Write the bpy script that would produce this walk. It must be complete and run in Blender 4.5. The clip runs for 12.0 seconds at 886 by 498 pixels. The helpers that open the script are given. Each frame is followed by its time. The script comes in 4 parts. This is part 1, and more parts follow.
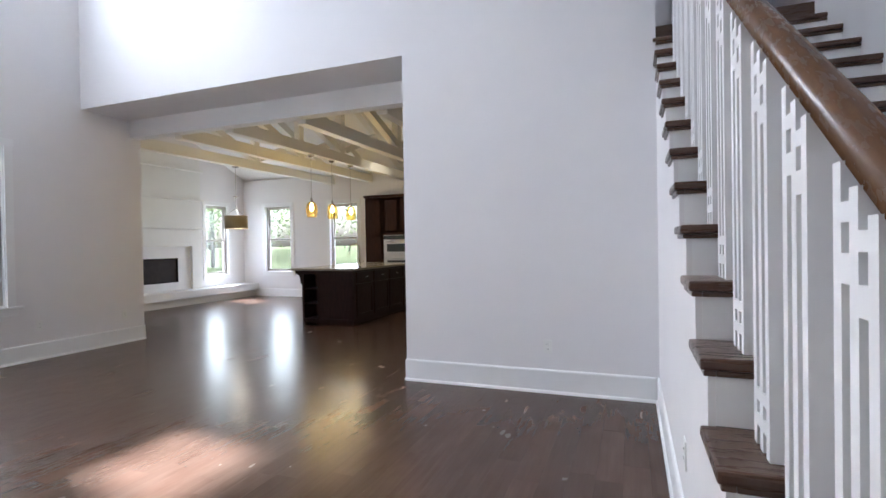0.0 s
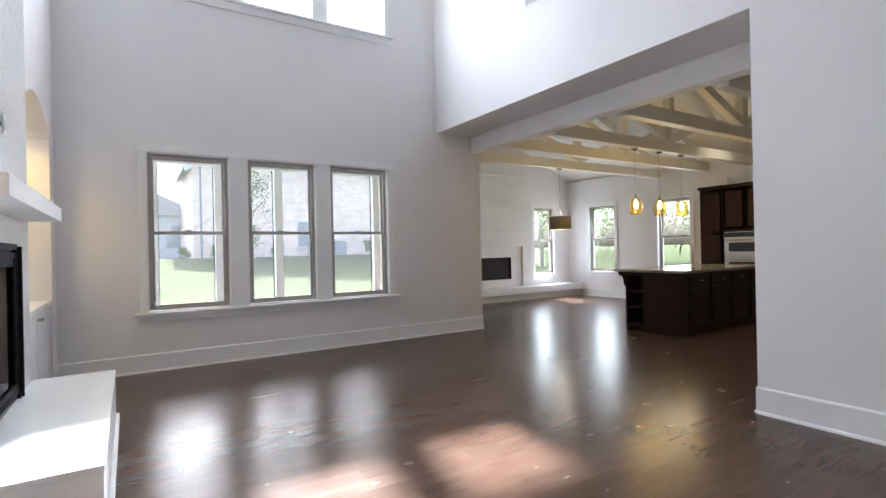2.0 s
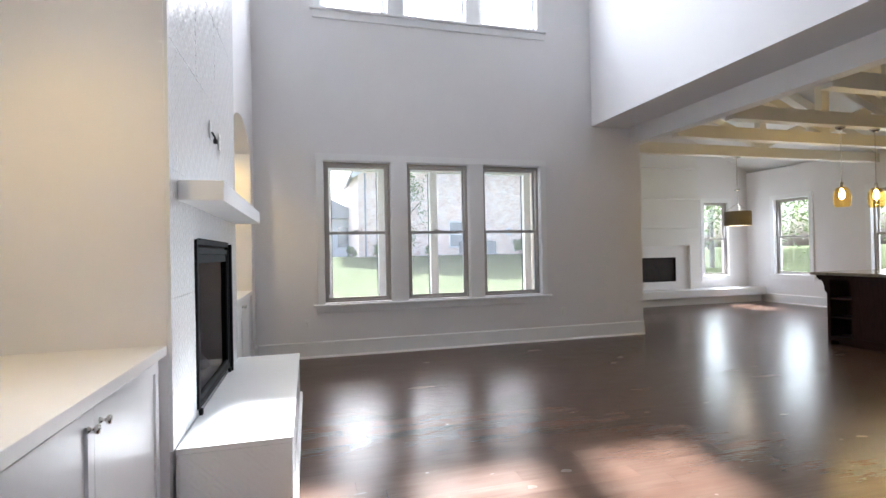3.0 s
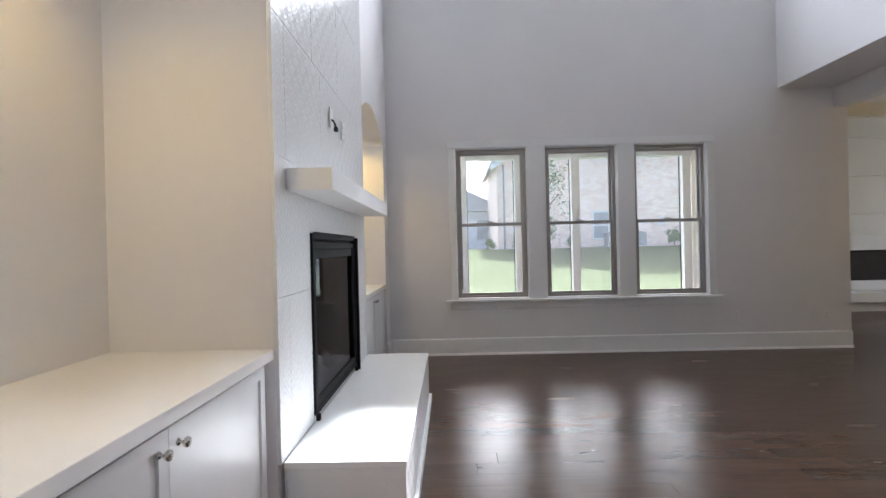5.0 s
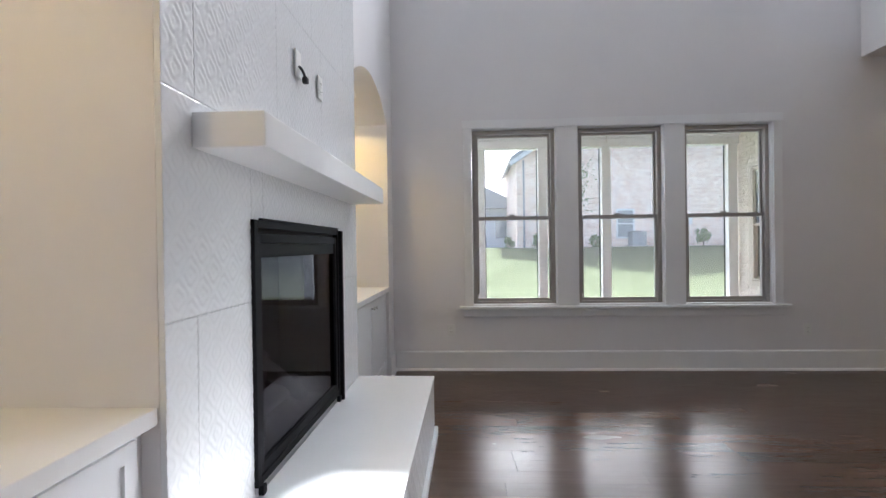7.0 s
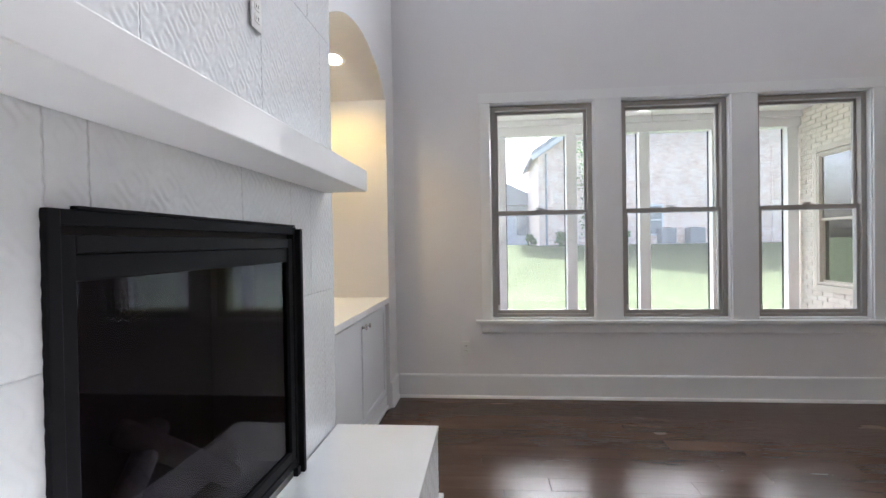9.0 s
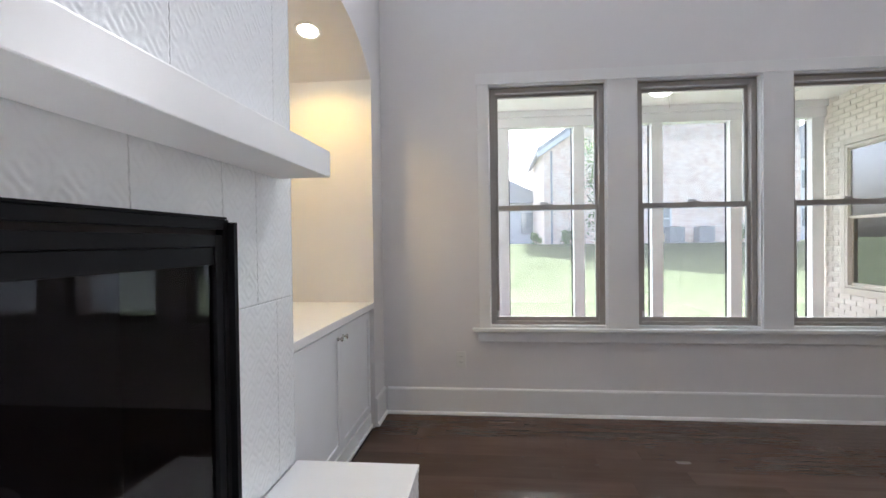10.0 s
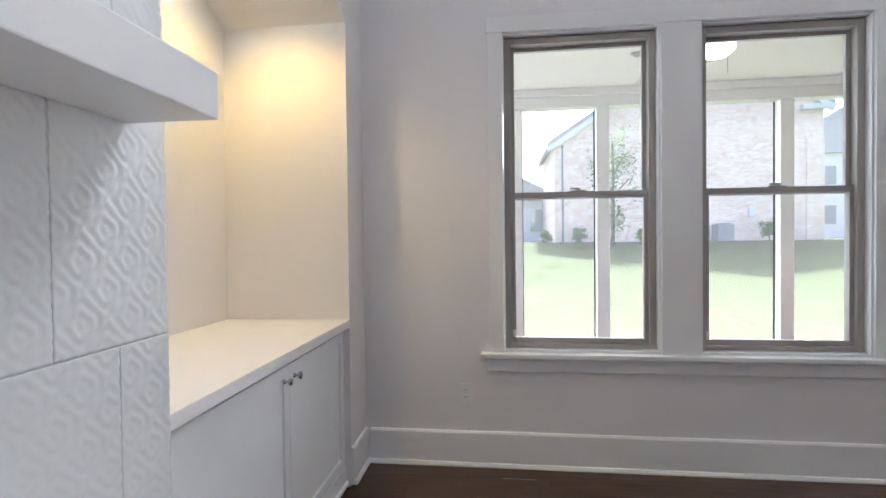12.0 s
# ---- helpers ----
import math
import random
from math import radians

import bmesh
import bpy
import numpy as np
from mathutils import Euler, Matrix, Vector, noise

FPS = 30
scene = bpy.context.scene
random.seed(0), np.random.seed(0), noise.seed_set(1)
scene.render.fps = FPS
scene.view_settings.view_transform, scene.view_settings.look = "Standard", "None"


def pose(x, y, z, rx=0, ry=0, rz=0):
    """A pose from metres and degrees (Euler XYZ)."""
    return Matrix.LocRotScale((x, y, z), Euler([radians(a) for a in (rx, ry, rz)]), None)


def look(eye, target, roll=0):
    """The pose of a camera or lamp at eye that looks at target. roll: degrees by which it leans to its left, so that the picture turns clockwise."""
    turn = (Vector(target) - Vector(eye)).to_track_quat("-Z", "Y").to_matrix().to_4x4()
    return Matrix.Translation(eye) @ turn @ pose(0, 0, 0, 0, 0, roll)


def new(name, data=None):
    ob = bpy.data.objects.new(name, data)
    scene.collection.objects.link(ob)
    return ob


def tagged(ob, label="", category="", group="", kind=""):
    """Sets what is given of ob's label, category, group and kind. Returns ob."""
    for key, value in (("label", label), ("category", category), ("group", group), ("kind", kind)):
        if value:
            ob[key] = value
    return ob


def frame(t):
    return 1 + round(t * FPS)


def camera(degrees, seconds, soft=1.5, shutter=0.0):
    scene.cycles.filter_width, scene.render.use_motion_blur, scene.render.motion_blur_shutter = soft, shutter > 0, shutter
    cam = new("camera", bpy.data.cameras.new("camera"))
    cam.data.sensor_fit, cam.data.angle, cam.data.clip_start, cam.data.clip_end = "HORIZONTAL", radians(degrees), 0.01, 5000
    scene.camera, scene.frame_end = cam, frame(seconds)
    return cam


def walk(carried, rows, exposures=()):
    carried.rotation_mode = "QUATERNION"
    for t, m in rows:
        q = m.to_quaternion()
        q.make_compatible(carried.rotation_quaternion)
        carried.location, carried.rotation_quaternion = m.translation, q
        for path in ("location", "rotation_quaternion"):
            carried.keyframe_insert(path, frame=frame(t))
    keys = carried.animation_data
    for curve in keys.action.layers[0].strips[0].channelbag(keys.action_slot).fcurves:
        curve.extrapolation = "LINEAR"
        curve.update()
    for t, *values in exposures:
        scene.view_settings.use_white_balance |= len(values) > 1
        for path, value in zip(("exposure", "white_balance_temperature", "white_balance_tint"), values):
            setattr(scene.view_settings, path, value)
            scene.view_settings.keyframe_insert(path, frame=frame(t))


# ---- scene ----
cam = camera(83.9, 12.0)
PATH = [
    (0, (0.057, 0.212, 1.279), (-0.658, 2.079, 1.259), -0.93),
    (0.5, (0.001, 0.304, 1.268), (-0.936, 2.071, 1.256), -0.86),
    (1, (-0.038, 0.392, 1.317), (-1.227, 2.000, 1.296), -1.30),
    (1.5, (-0.050, 0.484, 1.303), (-1.527, 1.833, 1.294), -1.53),
    (2, (-0.068, 0.449, 1.284), (-1.755, 1.523, 1.287), -1.26),
    (2.5, (-0.092, 0.448, 1.271), (-1.926, 1.245, 1.281), -1.19),
    (3, (-0.134, 0.429, 1.273), (-2.063, 0.958, 1.287), -1.12),
    (3.5, (-0.174, 0.421, 1.281), (-2.152, 0.713, 1.292), -0.97),
    (5.5, (-0.794, 0.594, 1.279), (-2.793, 0.538, 1.272), -1.19),
    (6, (-1.008, 0.614, 1.269), (-3.007, 0.541, 1.262), -0.78),
    (6.5, (-1.207, 0.606, 1.282), (-3.205, 0.513, 1.269), -0.83),
    (7, (-1.422, 0.583, 1.270), (-3.419, 0.480, 1.258), -0.79),
    (9, (-2.306, 0.604, 1.298), (-4.297, 0.419, 1.276), -0.91),
    (9.5, (-2.520, 0.624, 1.290), (-4.510, 0.426, 1.264), -0.76),
    (10, (-2.757, 0.653, 1.296), (-4.747, 0.448, 1.268), -0.72),
    (10.5, (-2.959, 0.666, 1.292), (-4.946, 0.444, 1.262), -0.67),
    (11, (-3.180, 0.633, 1.297), (-5.166, 0.405, 1.265), -0.53),
    (11.5, (-3.396, 0.614, 1.294), (-5.381, 0.378, 1.262), -0.55),
    (12, (-3.628, 0.612, 1.295), (-5.614, 0.376, 1.259), -0.67),
]
walk(cam, [(t, look(eye, target, roll)) for t, eye, target, roll in PATH], exposures=((0, 3.28, 5560, 9), (1.5, 3.12, 5720, 9), (3.5, 2.91, 5760, 9), (5.5, 2.66, 5760, 9), (7, 2.66, 5760, 9), (9.5, 2.93, 5780, 9), (12, 2.97, 5740, 9)))

# ---- world, sun and large lights ----
SUN_EL, SUN_DIR = 50.5, Vector((1.0, -0.20, 0.0)).normalized()
world = bpy.data.worlds.new("sky")
scene.world = world
world.use_nodes = True
wn = world.node_tree
sky = wn.nodes.new("ShaderNodeTexSky")
sky.sky_type, sky.sun_disc = "NISHITA", False
sky.sun_elevation, sky.sun_rotation = radians(SUN_EL), math.atan2(-SUN_DIR.x, -SUN_DIR.y)
sky.air_density, sky.dust_density = 0.5, 8.0
wn.links.new(sky.outputs[0], wn.nodes["Background"].inputs[0])
wn.nodes["Background"].inputs[1].default_value = 0.15
sun = new("sun", bpy.data.lights.new("sun", "SUN"))
sun.data.energy, sun.data.angle, sun.data.color = 4.4, radians(2.6), (1.0, 0.96, 0.91)
sun.matrix_world = look((0, 0, 0), SUN_DIR * math.cos(radians(SUN_EL)) - Vector((0, 0, math.sin(radians(SUN_EL)))))


def area(name, eye, target, w, h, watts, colour=(0.97, 0.975, 1.0)):
    lamp = new(name, bpy.data.lights.new(name, "AREA"))
    lamp.data.shape, lamp.data.size, lamp.data.size_y = "RECTANGLE", w, h
    lamp.data.energy, lamp.data.color = watts, colour
    lamp.matrix_world = look(eye, target)
    return lamp


def bulb(name, at, watts, colour=(1.0, 0.72, 0.4), radius=0.04, spot=0):
    lamp = new(name, bpy.data.lights.new(name, "SPOT" if spot else "POINT"))
    lamp.data.energy, lamp.data.color, lamp.data.shadow_soft_size = watts, colour, radius
    if spot:
        lamp.data.spot_size, lamp.data.spot_blend = radians(spot), 0.7
    lamp.location = at
    return lamp


# skylight entering by the upper window openings
area("skylight_upper", (-6.75, 1.95, 4.98), (-3.0, 1.6, 2.0), 2.6, 1.1, 24.0)
for y in (1.05, 2.11, 3.16):
    area("skylight_lower", (-6.66, y, 1.56), (-3.0, y, 1.2), 0.78, 1.66, 0.6, (0.87, 0.94, 1.0))
area("skylight_nook_west", (-9.74, 9.68, 1.5), (-6.0, 9.4, 0.8), 0.66, 1.6, 2.2)
area("skylight_nook_north", (-8.48, 10.76, 1.5), (-8.3, 7.0, 0.8), 0.74, 1.6, 2.2)
area("skylight_kitchen_north", (-6.51, 10.76, 1.5), (-6.4, 7.0, 0.8), 0.72, 1.6, 2.2)


# ---- materials ----
def shader(name, colour=(0.8, 0.8, 0.8), rough=0.5, metal=0.0, spec=0.5):
    m = bpy.data.materials.new(name)
    m.use_nodes = True
    b = m.node_tree.nodes["Principled BSDF"]
    b.inputs["Base Color"].default_value = (*colour, 1)
    b.inputs["Roughness"].default_value = rough
    b.inputs["Metallic"].default_value = metal
    b.inputs["Specular IOR Level"].default_value = spec
    return m, m.node_tree, b


def node(nt, kind, **inputs):
    n = nt.nodes.new("ShaderNode" + kind)
    for key, value in inputs.items():
        n.inputs[key.replace("_", " ")].default_value = value
    return n


def textured(name, c1, c2, scale=8.0, rough=(0.4, 0.6), bump=0.1, bump_scale=200.0, metal=0.0, stretch=(1, 1, 1), detail=4.0, spec=0.5, dist=0.002):
    """Two tones mixed by noise at one scale, gloss that varies, and fine relief at another scale."""
    m, nt, b = shader(name, c1, rough[0], metal, spec)
    co = nt.nodes.new("ShaderNodeTexCoord")
    mp = nt.nodes.new("ShaderNodeMapping")
    mp.inputs["Scale"].default_value = stretch
    nt.links.new(co.outputs["Object"], mp.inputs["Vector"])
    n1 = node(nt, "TexNoise", Scale=scale, Detail=detail, Roughness=0.6)
    nt.links.new(mp.outputs[0], n1.inputs["Vector"])
    mix = nt.nodes.new("ShaderNodeMix")
    mix.data_type = "RGBA"
    mix.inputs["A"].default_value, mix.inputs["B"].default_value = (*c1, 1), (*c2, 1)
    ramp = node(nt, "MapRange")
    ramp.inputs["From Min"].default_value, ramp.inputs["From Max"].default_value = 0.3, 0.7
    nt.links.new(n1.outputs["Fac"], ramp.inputs["Value"])
    nt.links.new(ramp.outputs[0], mix.inputs["Factor"])
    nt.links.new(mix.outputs["Result"], b.inputs["Base Color"])
    rr = node(nt, "MapRange")
    rr.inputs["To Min"].default_value, rr.inputs["To Max"].default_value = rough
    nt.links.new(n1.outputs["Fac"], rr.inputs["Value"])
    nt.links.new(rr.outputs[0], b.inputs["Roughness"])
    if bump:
        n2 = node(nt, "TexNoise", Scale=bump_scale, Detail=2.0)
        nt.links.new(mp.outputs[0], n2.inputs["Vector"])
        bp = node(nt, "Bump", Strength=bump, Distance=dist)
        nt.links.new(n2.outputs["Fac"], bp.inputs["Height"])
        nt.links.new(bp.outputs[0], b.inputs["Normal"])
    return m


M_WALL = textured("wall_paint", (0.825, 0.81, 0.815), (0.80, 0.785, 0.793), 1.3, (0.55, 0.7), 0.12, 180)
M_CEIL = textured("ceiling_paint", (0.84, 0.83, 0.81), (0.81, 0.80, 0.78), 1.1, (0.7, 0.85), 0.15, 160)
M_TRIM = textured("trim_enamel", (0.86, 0.86, 0.86), (0.83, 0.83, 0.835), 2.5, (0.40, 0.5), 0.05, 60)
M_CAB = textured("cabinet_lacquer", (0.85, 0.86, 0.88), (0.82, 0.83, 0.85), 3.0, (0.25, 0.36), 0.04, 70)
M_QUARTZ = textured("white_quartz", (0.88, 0.87, 0.86), (0.865, 0.855, 0.845), 9.0, (0.3, 0.4), 0.02, 90)
M_TILE = textured("glazed_white_tile", (0.84, 0.85, 0.86), (0.82, 0.83, 0.842), 4.0, (0.17, 0.25), 0.03, 120)
M_GROUT = textured("pale_grout", (0.76, 0.76, 0.76), (0.7, 0.7, 0.7), 20.0, (0.8, 0.9), 0.2, 300)
M_TAUPE = textured("taupe_vinyl", (0.40, 0.37, 0.34), (0.36, 0.335, 0.31), 5.0, (0.4, 0.5), 0.05, 150)
M_TAN = textured("pale_beige_vinyl", (0.62, 0.58, 0.5), (0.58, 0.54, 0.47), 5.0, (0.4, 0.5), 0.05, 150)
M_BLACK = textured("black_powder_coat", (0.010, 0.0095, 0.011), (0.014, 0.013, 0.015), 12.0, (0.45, 0.58), 0.08, 400, spec=0.08)
M_SOOT = textured("dark_firebox_lining", (0.030, 0.025, 0.026), (0.045, 0.037, 0.036), 9.0, (0.8, 0.95), 0.4, 60)
M_LOG = textured("ceramic_log", (0.11, 0.095, 0.085), (0.06, 0.05, 0.045), 11.0, (0.85, 0.95), 0.8, 40, dist=0.01)
M_CHROME = textured("brushed_nickel", (0.62, 0.6, 0.56), (0.56, 0.54, 0.5), 40.0, (0.16, 0.28), 0.03, 300, metal=1.0)
M_STEEL = textured("stainless_steel", (0.55, 0.55, 0.56), (0.5, 0.5, 0.5), 20.0, (0.24, 0.34), 0.05, 200, metal=1.0, stretch=(1, 1, 12))
M_ESPRESSO = textured("espresso_wood", (0.034, 0.014, 0.011), (0.019, 0.008, 0.007), 6.0, (0.42, 0.55), 0.15, 40, stretch=(6, 6, 1), spec=0.16)
M_GRANITE = textured("speckled_granite", (0.42, 0.37, 0.29), (0.16, 0.14, 0.11), 55.0, (0.08, 0.18), 0.02, 90)
M_STAIN = textured("dark_stained_oak", (0.105, 0.056, 0.035), (0.075, 0.040, 0.026), 7.0, (0.22, 0.34), 0.12, 60, stretch=(1, 9, 9))
M_RAIL = textured("varnished_oak_rail", (0.17, 0.085, 0.038), (0.10, 0.05, 0.024), 7.0, (0.22, 0.32), 0.1, 60, stretch=(12, 2, 2))
M_LINEN = textured("linen_shade", (0.30, 0.25, 0.15), (0.24, 0.2, 0.12), 60.0, (0.85, 0.95), 0.4, 500)
M_PLASTIC = textured("white_plastic", (0.82, 0.82, 0.8), (0.8, 0.8, 0.78), 6.0, (0.3, 0.4), 0.0)
M_RUBBER = textured("black_cable", (0.012, 0.012, 0.013), (0.02, 0.02, 0.02), 30.0, (0.45, 0.6), 0.1, 300)
M_BEAM = textured("painted_beam", (0.80, 0.77, 0.70), (0.77, 0.74, 0.66), 2.0, (0.4, 0.55), 0.1, 80)
M_SHIP = textured("painted_shiplap", (0.82, 0.81, 0.78), (0.79, 0.78, 0.75), 2.0, (0.35, 0.5), 0.08, 80)
M_CONCRETE = textured("porch_concrete", (0.45, 0.44, 0.42), (0.36, 0.35, 0.34), 3.0, (0.8, 0.9), 0.3, 60)
M_SHINGLE = textured("grey_shingle", (0.46, 0.46, 0.46), (0.38, 0.38, 0.38), 14.0, (0.85, 0.95), 0.5, 30)
M_BARK = textured("bark", (0.16, 0.12, 0.09), (0.09, 0.07, 0.05), 12.0, (0.9, 1.0), 0.8, 30, dist=0.01)
M_SIDING = textured("white_siding", (0.72, 0.73, 0.74), (0.66, 0.67, 0.68), 2.0, (0.6, 0.7), 0.1, 40)
M_SHUTTER = textured("grey_condenser", (0.3, 0.31, 0.32), (0.22, 0.23, 0.24), 6.0, (0.5, 0.6), 0.2, 60)
M_MULCH = textured("dark_mulch", (0.09, 0.06, 0.045), (0.05, 0.035, 0.03), 14.0, (0.9, 1.0), 0.8, 20, dist=0.02)


def leaf_material(name, c1, c2):
    m, nt, b = shader(name, c1, 0.6)
    geo = nt.nodes.new("ShaderNodeNewGeometry")
    mix = nt.nodes.new("ShaderNodeMix")
    mix.data_type = "RGBA"
    mix.inputs["A"].default_value, mix.inputs["B"].default_value = (*c1, 1), (*c2, 1)
    nt.links.new(geo.outputs["Random Per Island"], mix.inputs["Factor"])
    nt.links.new(mix.outputs["Result"], b.inputs["Base Color"])
    through_leaf = nt.nodes.new("ShaderNodeBsdfTranslucent")
    nt.links.new(mix.outputs["Result"], through_leaf.inputs["Color"])
    blend = nt.nodes.new("ShaderNodeMixShader")
    blend.inputs[0].default_value = 0.45
    nt.links.new(b.outputs[0], blend.inputs[1])
    nt.links.new(through_leaf.outputs[0], blend.inputs[2])
    nt.links.new(blend.outputs[0], nt.nodes["Material Output"].inputs[0])
    return m


M_LEAF = leaf_material("green_leaf", (0.19, 0.25, 0.10), (0.11, 0.165, 0.06))


def grass_material():
    m, nt, b = shader("lawn_grass", (0.1, 0.16, 0.04), 1.0, spec=0.0)
    co = nt.nodes.new("ShaderNodeTexCoord")
    n1 = node(nt, "TexNoise", Scale=0.35, Detail=5.0)
    n2 = node(nt, "TexNoise", Scale=14.0, Detail=6.0, Roughness=0.7)
    for n in (n1, n2):
        nt.links.new(co.outputs["Object"], n.inputs["Vector"])
    add = nt.nodes.new("ShaderNodeMath")
    nt.links.new(n1.outputs["Fac"], add.inputs[0])
    nt.links.new(n2.outputs["Fac"], add.inputs[1])
    ramp = nt.nodes.new("ShaderNodeValToRGB")
    ramp.color_ramp.elements[0].position, ramp.color_ramp.elements[0].color = 0.35, (0.054, 0.064, 0.036, 1)
    ramp.color_ramp.elements[1].position, ramp.color_ramp.elements[1].color = 0.65, (0.072, 0.083, 0.050, 1)
    half = nt.nodes.new("ShaderNodeMath")
    half.operation = "MULTIPLY"
    half.inputs[1].default_value = 0.5
    nt.links.new(add.outputs[0], half.inputs[0])
    nt.links.new(half.outputs[0], ramp.inputs[0])
    nt.links.new(ramp.outputs[0], b.inputs["Base Color"])
    bp = node(nt, "Bump", Strength=0.7, Distance=0.05)
    nt.links.new(n2.outputs["Fac"], bp.inputs["Height"])
    nt.links.new(bp.outputs[0], b.inputs["Normal"])
    return m


M_GRASS = grass_material()


def plank_material(name="hardwood_plank", joined=False):
    """Dark stained hardwood: each board its own tone, soft streaks along it, satin varnish."""
    m, nt, b = shader(name, (0.075, 0.038, 0.025), 0.27, spec=0.29)
    info = nt.nodes.new("ShaderNodeNewGeometry" if joined else "ShaderNodeObjectInfo")
    chance = info.outputs["Random Per Island" if joined else "Random"]
    co = nt.nodes.new("ShaderNodeTexCoord")
    shift = nt.nodes.new("ShaderNodeVectorMath")
    shift.operation = "MULTIPLY_ADD"
    comb = nt.nodes.new("ShaderNodeCombineXYZ")
    for s in ("X", "Y", "Z"):
        nt.links.new(chance, comb.inputs[s])
    shift.inputs[1].default_value = (37.0, 19.0, 11.0)
    nt.links.new(comb.outputs[0], shift.inputs[0])
    nt.links.new(co.outputs["Object"], shift.inputs[2])
    def noise(stretch, detail, rough=0.5):
        mp = nt.nodes.new("ShaderNodeMapping")
        mp.inputs["Scale"].default_value = stretch
        nt.links.new(shift.outputs[0], mp.inputs["Vector"])
        n = node(nt, "TexNoise", Scale=1.0, Detail=detail, Roughness=rough)
        nt.links.new(mp.outputs[0], n.inputs["Vector"])
        return n.outputs["Fac"]

    grain = noise((45.0, 2.2, 1.0), 4.0, 0.6)
    cloud = noise((7.0, 2.6, 1.0), 2.0)
    both = nt.nodes.new("ShaderNodeMath")
    both.operation = "MULTIPLY_ADD"
    both.inputs[1].default_value = 0.45
    nt.links.new(grain, both.inputs[0])
    weigh = nt.nodes.new("ShaderNodeMath")
    weigh.operation = "MULTIPLY"
    weigh.inputs[1].default_value = 0.55
    nt.links.new(cloud, weigh.inputs[0])
    nt.links.new(weigh.outputs[0], both.inputs[2])
    ramp = nt.nodes.new("ShaderNodeValToRGB")
    e = ramp.color_ramp.elements
    e[0].position, e[0].color = 0.30, (0.066, 0.035, 0.024, 1)
    e[1].position, e[1].color = 0.70, (0.098, 0.060, 0.042, 1)
    nt.links.new(both.outputs[0], ramp.inputs[0])
    gloss = node(nt, "MapRange")
    gloss.inputs["To Min"].default_value, gloss.inputs["To Max"].default_value = 0.18, 0.31
    nt.links.new(cloud, gloss.inputs["Value"])
    nt.links.new(gloss.outputs[0], b.inputs["Roughness"])
    scraped = node(nt, "Bump", Strength=0.65, Distance=0.0019)
    nt.links.new(noise((30.0, 7.0, 1.0), 2.0), scraped.inputs["Height"])
    nt.links.new(scraped.outputs[0], b.inputs["Normal"])
    hsv = nt.nodes.new("ShaderNodeHueSaturation")
    val = node(nt, "MapRange")
    val.inputs["To Min"].default_value, val.inputs["To Max"].default_value = 0.86, 1.15
    nt.links.new(chance, val.inputs["Value"])
    nt.links.new(val.outputs[0], hsv.inputs["Value"])
    nt.links.new(ramp.outputs[0], hsv.inputs["Color"])
    nt.links.new(hsv.outputs[0], b.inputs["Base Color"])
    return m


M_PLANK = plank_material()
M_PLANK_FAR = plank_material("hardwood_plank_joined", True)


def brick_material(name="painted_brick", c1=(0.87, 0.73, 0.62), c2=(0.68, 0.50, 0.41), mortar=(0.86, 0.78, 0.70), scale=1.0):
    m, nt, b = shader(name, c1, 0.85)
    co = nt.nodes.new("ShaderNodeTexCoord")
    sep = nt.nodes.new("ShaderNodeSeparateXYZ")
    nt.links.new(co.outputs["Object"], sep.inputs[0])
    add = nt.nodes.new("ShaderNodeMath")
    nt.links.new(sep.outputs["X"], add.inputs[0])
    nt.links.new(sep.outputs["Y"], add.inputs[1])
    comb = nt.nodes.new("ShaderNodeCombineXYZ")
    nt.links.new(add.outputs[0], comb.inputs["X"])
    nt.links.new(sep.outputs["Z"], comb.inputs["Y"])
    br = nt.nodes.new("ShaderNodeTexBrick")
    br.inputs["Color1"].default_value, br.inputs["Color2"].default_value = (*c1, 1), (*c2, 1)
    br.inputs["Mortar"].default_value = (*mortar, 1)
    br.inputs["Scale"].default_value = scale
    br.inputs["Brick Width"].default_value, br.inputs["Row Height"].default_value = 0.21, 0.075
    br.inputs["Mortar Size"].default_value = 0.008
    nt.links.new(comb.outputs[0], br.inputs["Vector"])
    n = node(nt, "TexNoise", Scale=2.0, Detail=4.0)
    nt.links.new(co.outputs["Object"], n.inputs["Vector"])
    mix = nt.nodes.new("ShaderNodeMix")
    mix.data_type, mix.blend_type = "RGBA", "OVERLAY"
    mix.inputs["Factor"].default_value = 0.5
    nt.links.new(br.outputs["Color"], mix.inputs["A"])
    nt.links.new(n.outputs["Fac"], mix.inputs["B"])
    nt.links.new(mix.outputs["Result"], b.inputs["Base Color"])
    bp = node(nt, "Bump", Strength=0.6, Distance=0.01)
    bp.invert = True
    nt.links.new(br.outputs["Fac"], bp.inputs["Height"])
    nt.links.new(bp.outputs[0], b.inputs["Normal"])
    return m


M_BRICK = brick_material()
M_MORTAR = textured("mortar", (0.76, 0.72, 0.65), (0.68, 0.64, 0.58), 12.0, (0.9, 1.0), 0.5, 90)


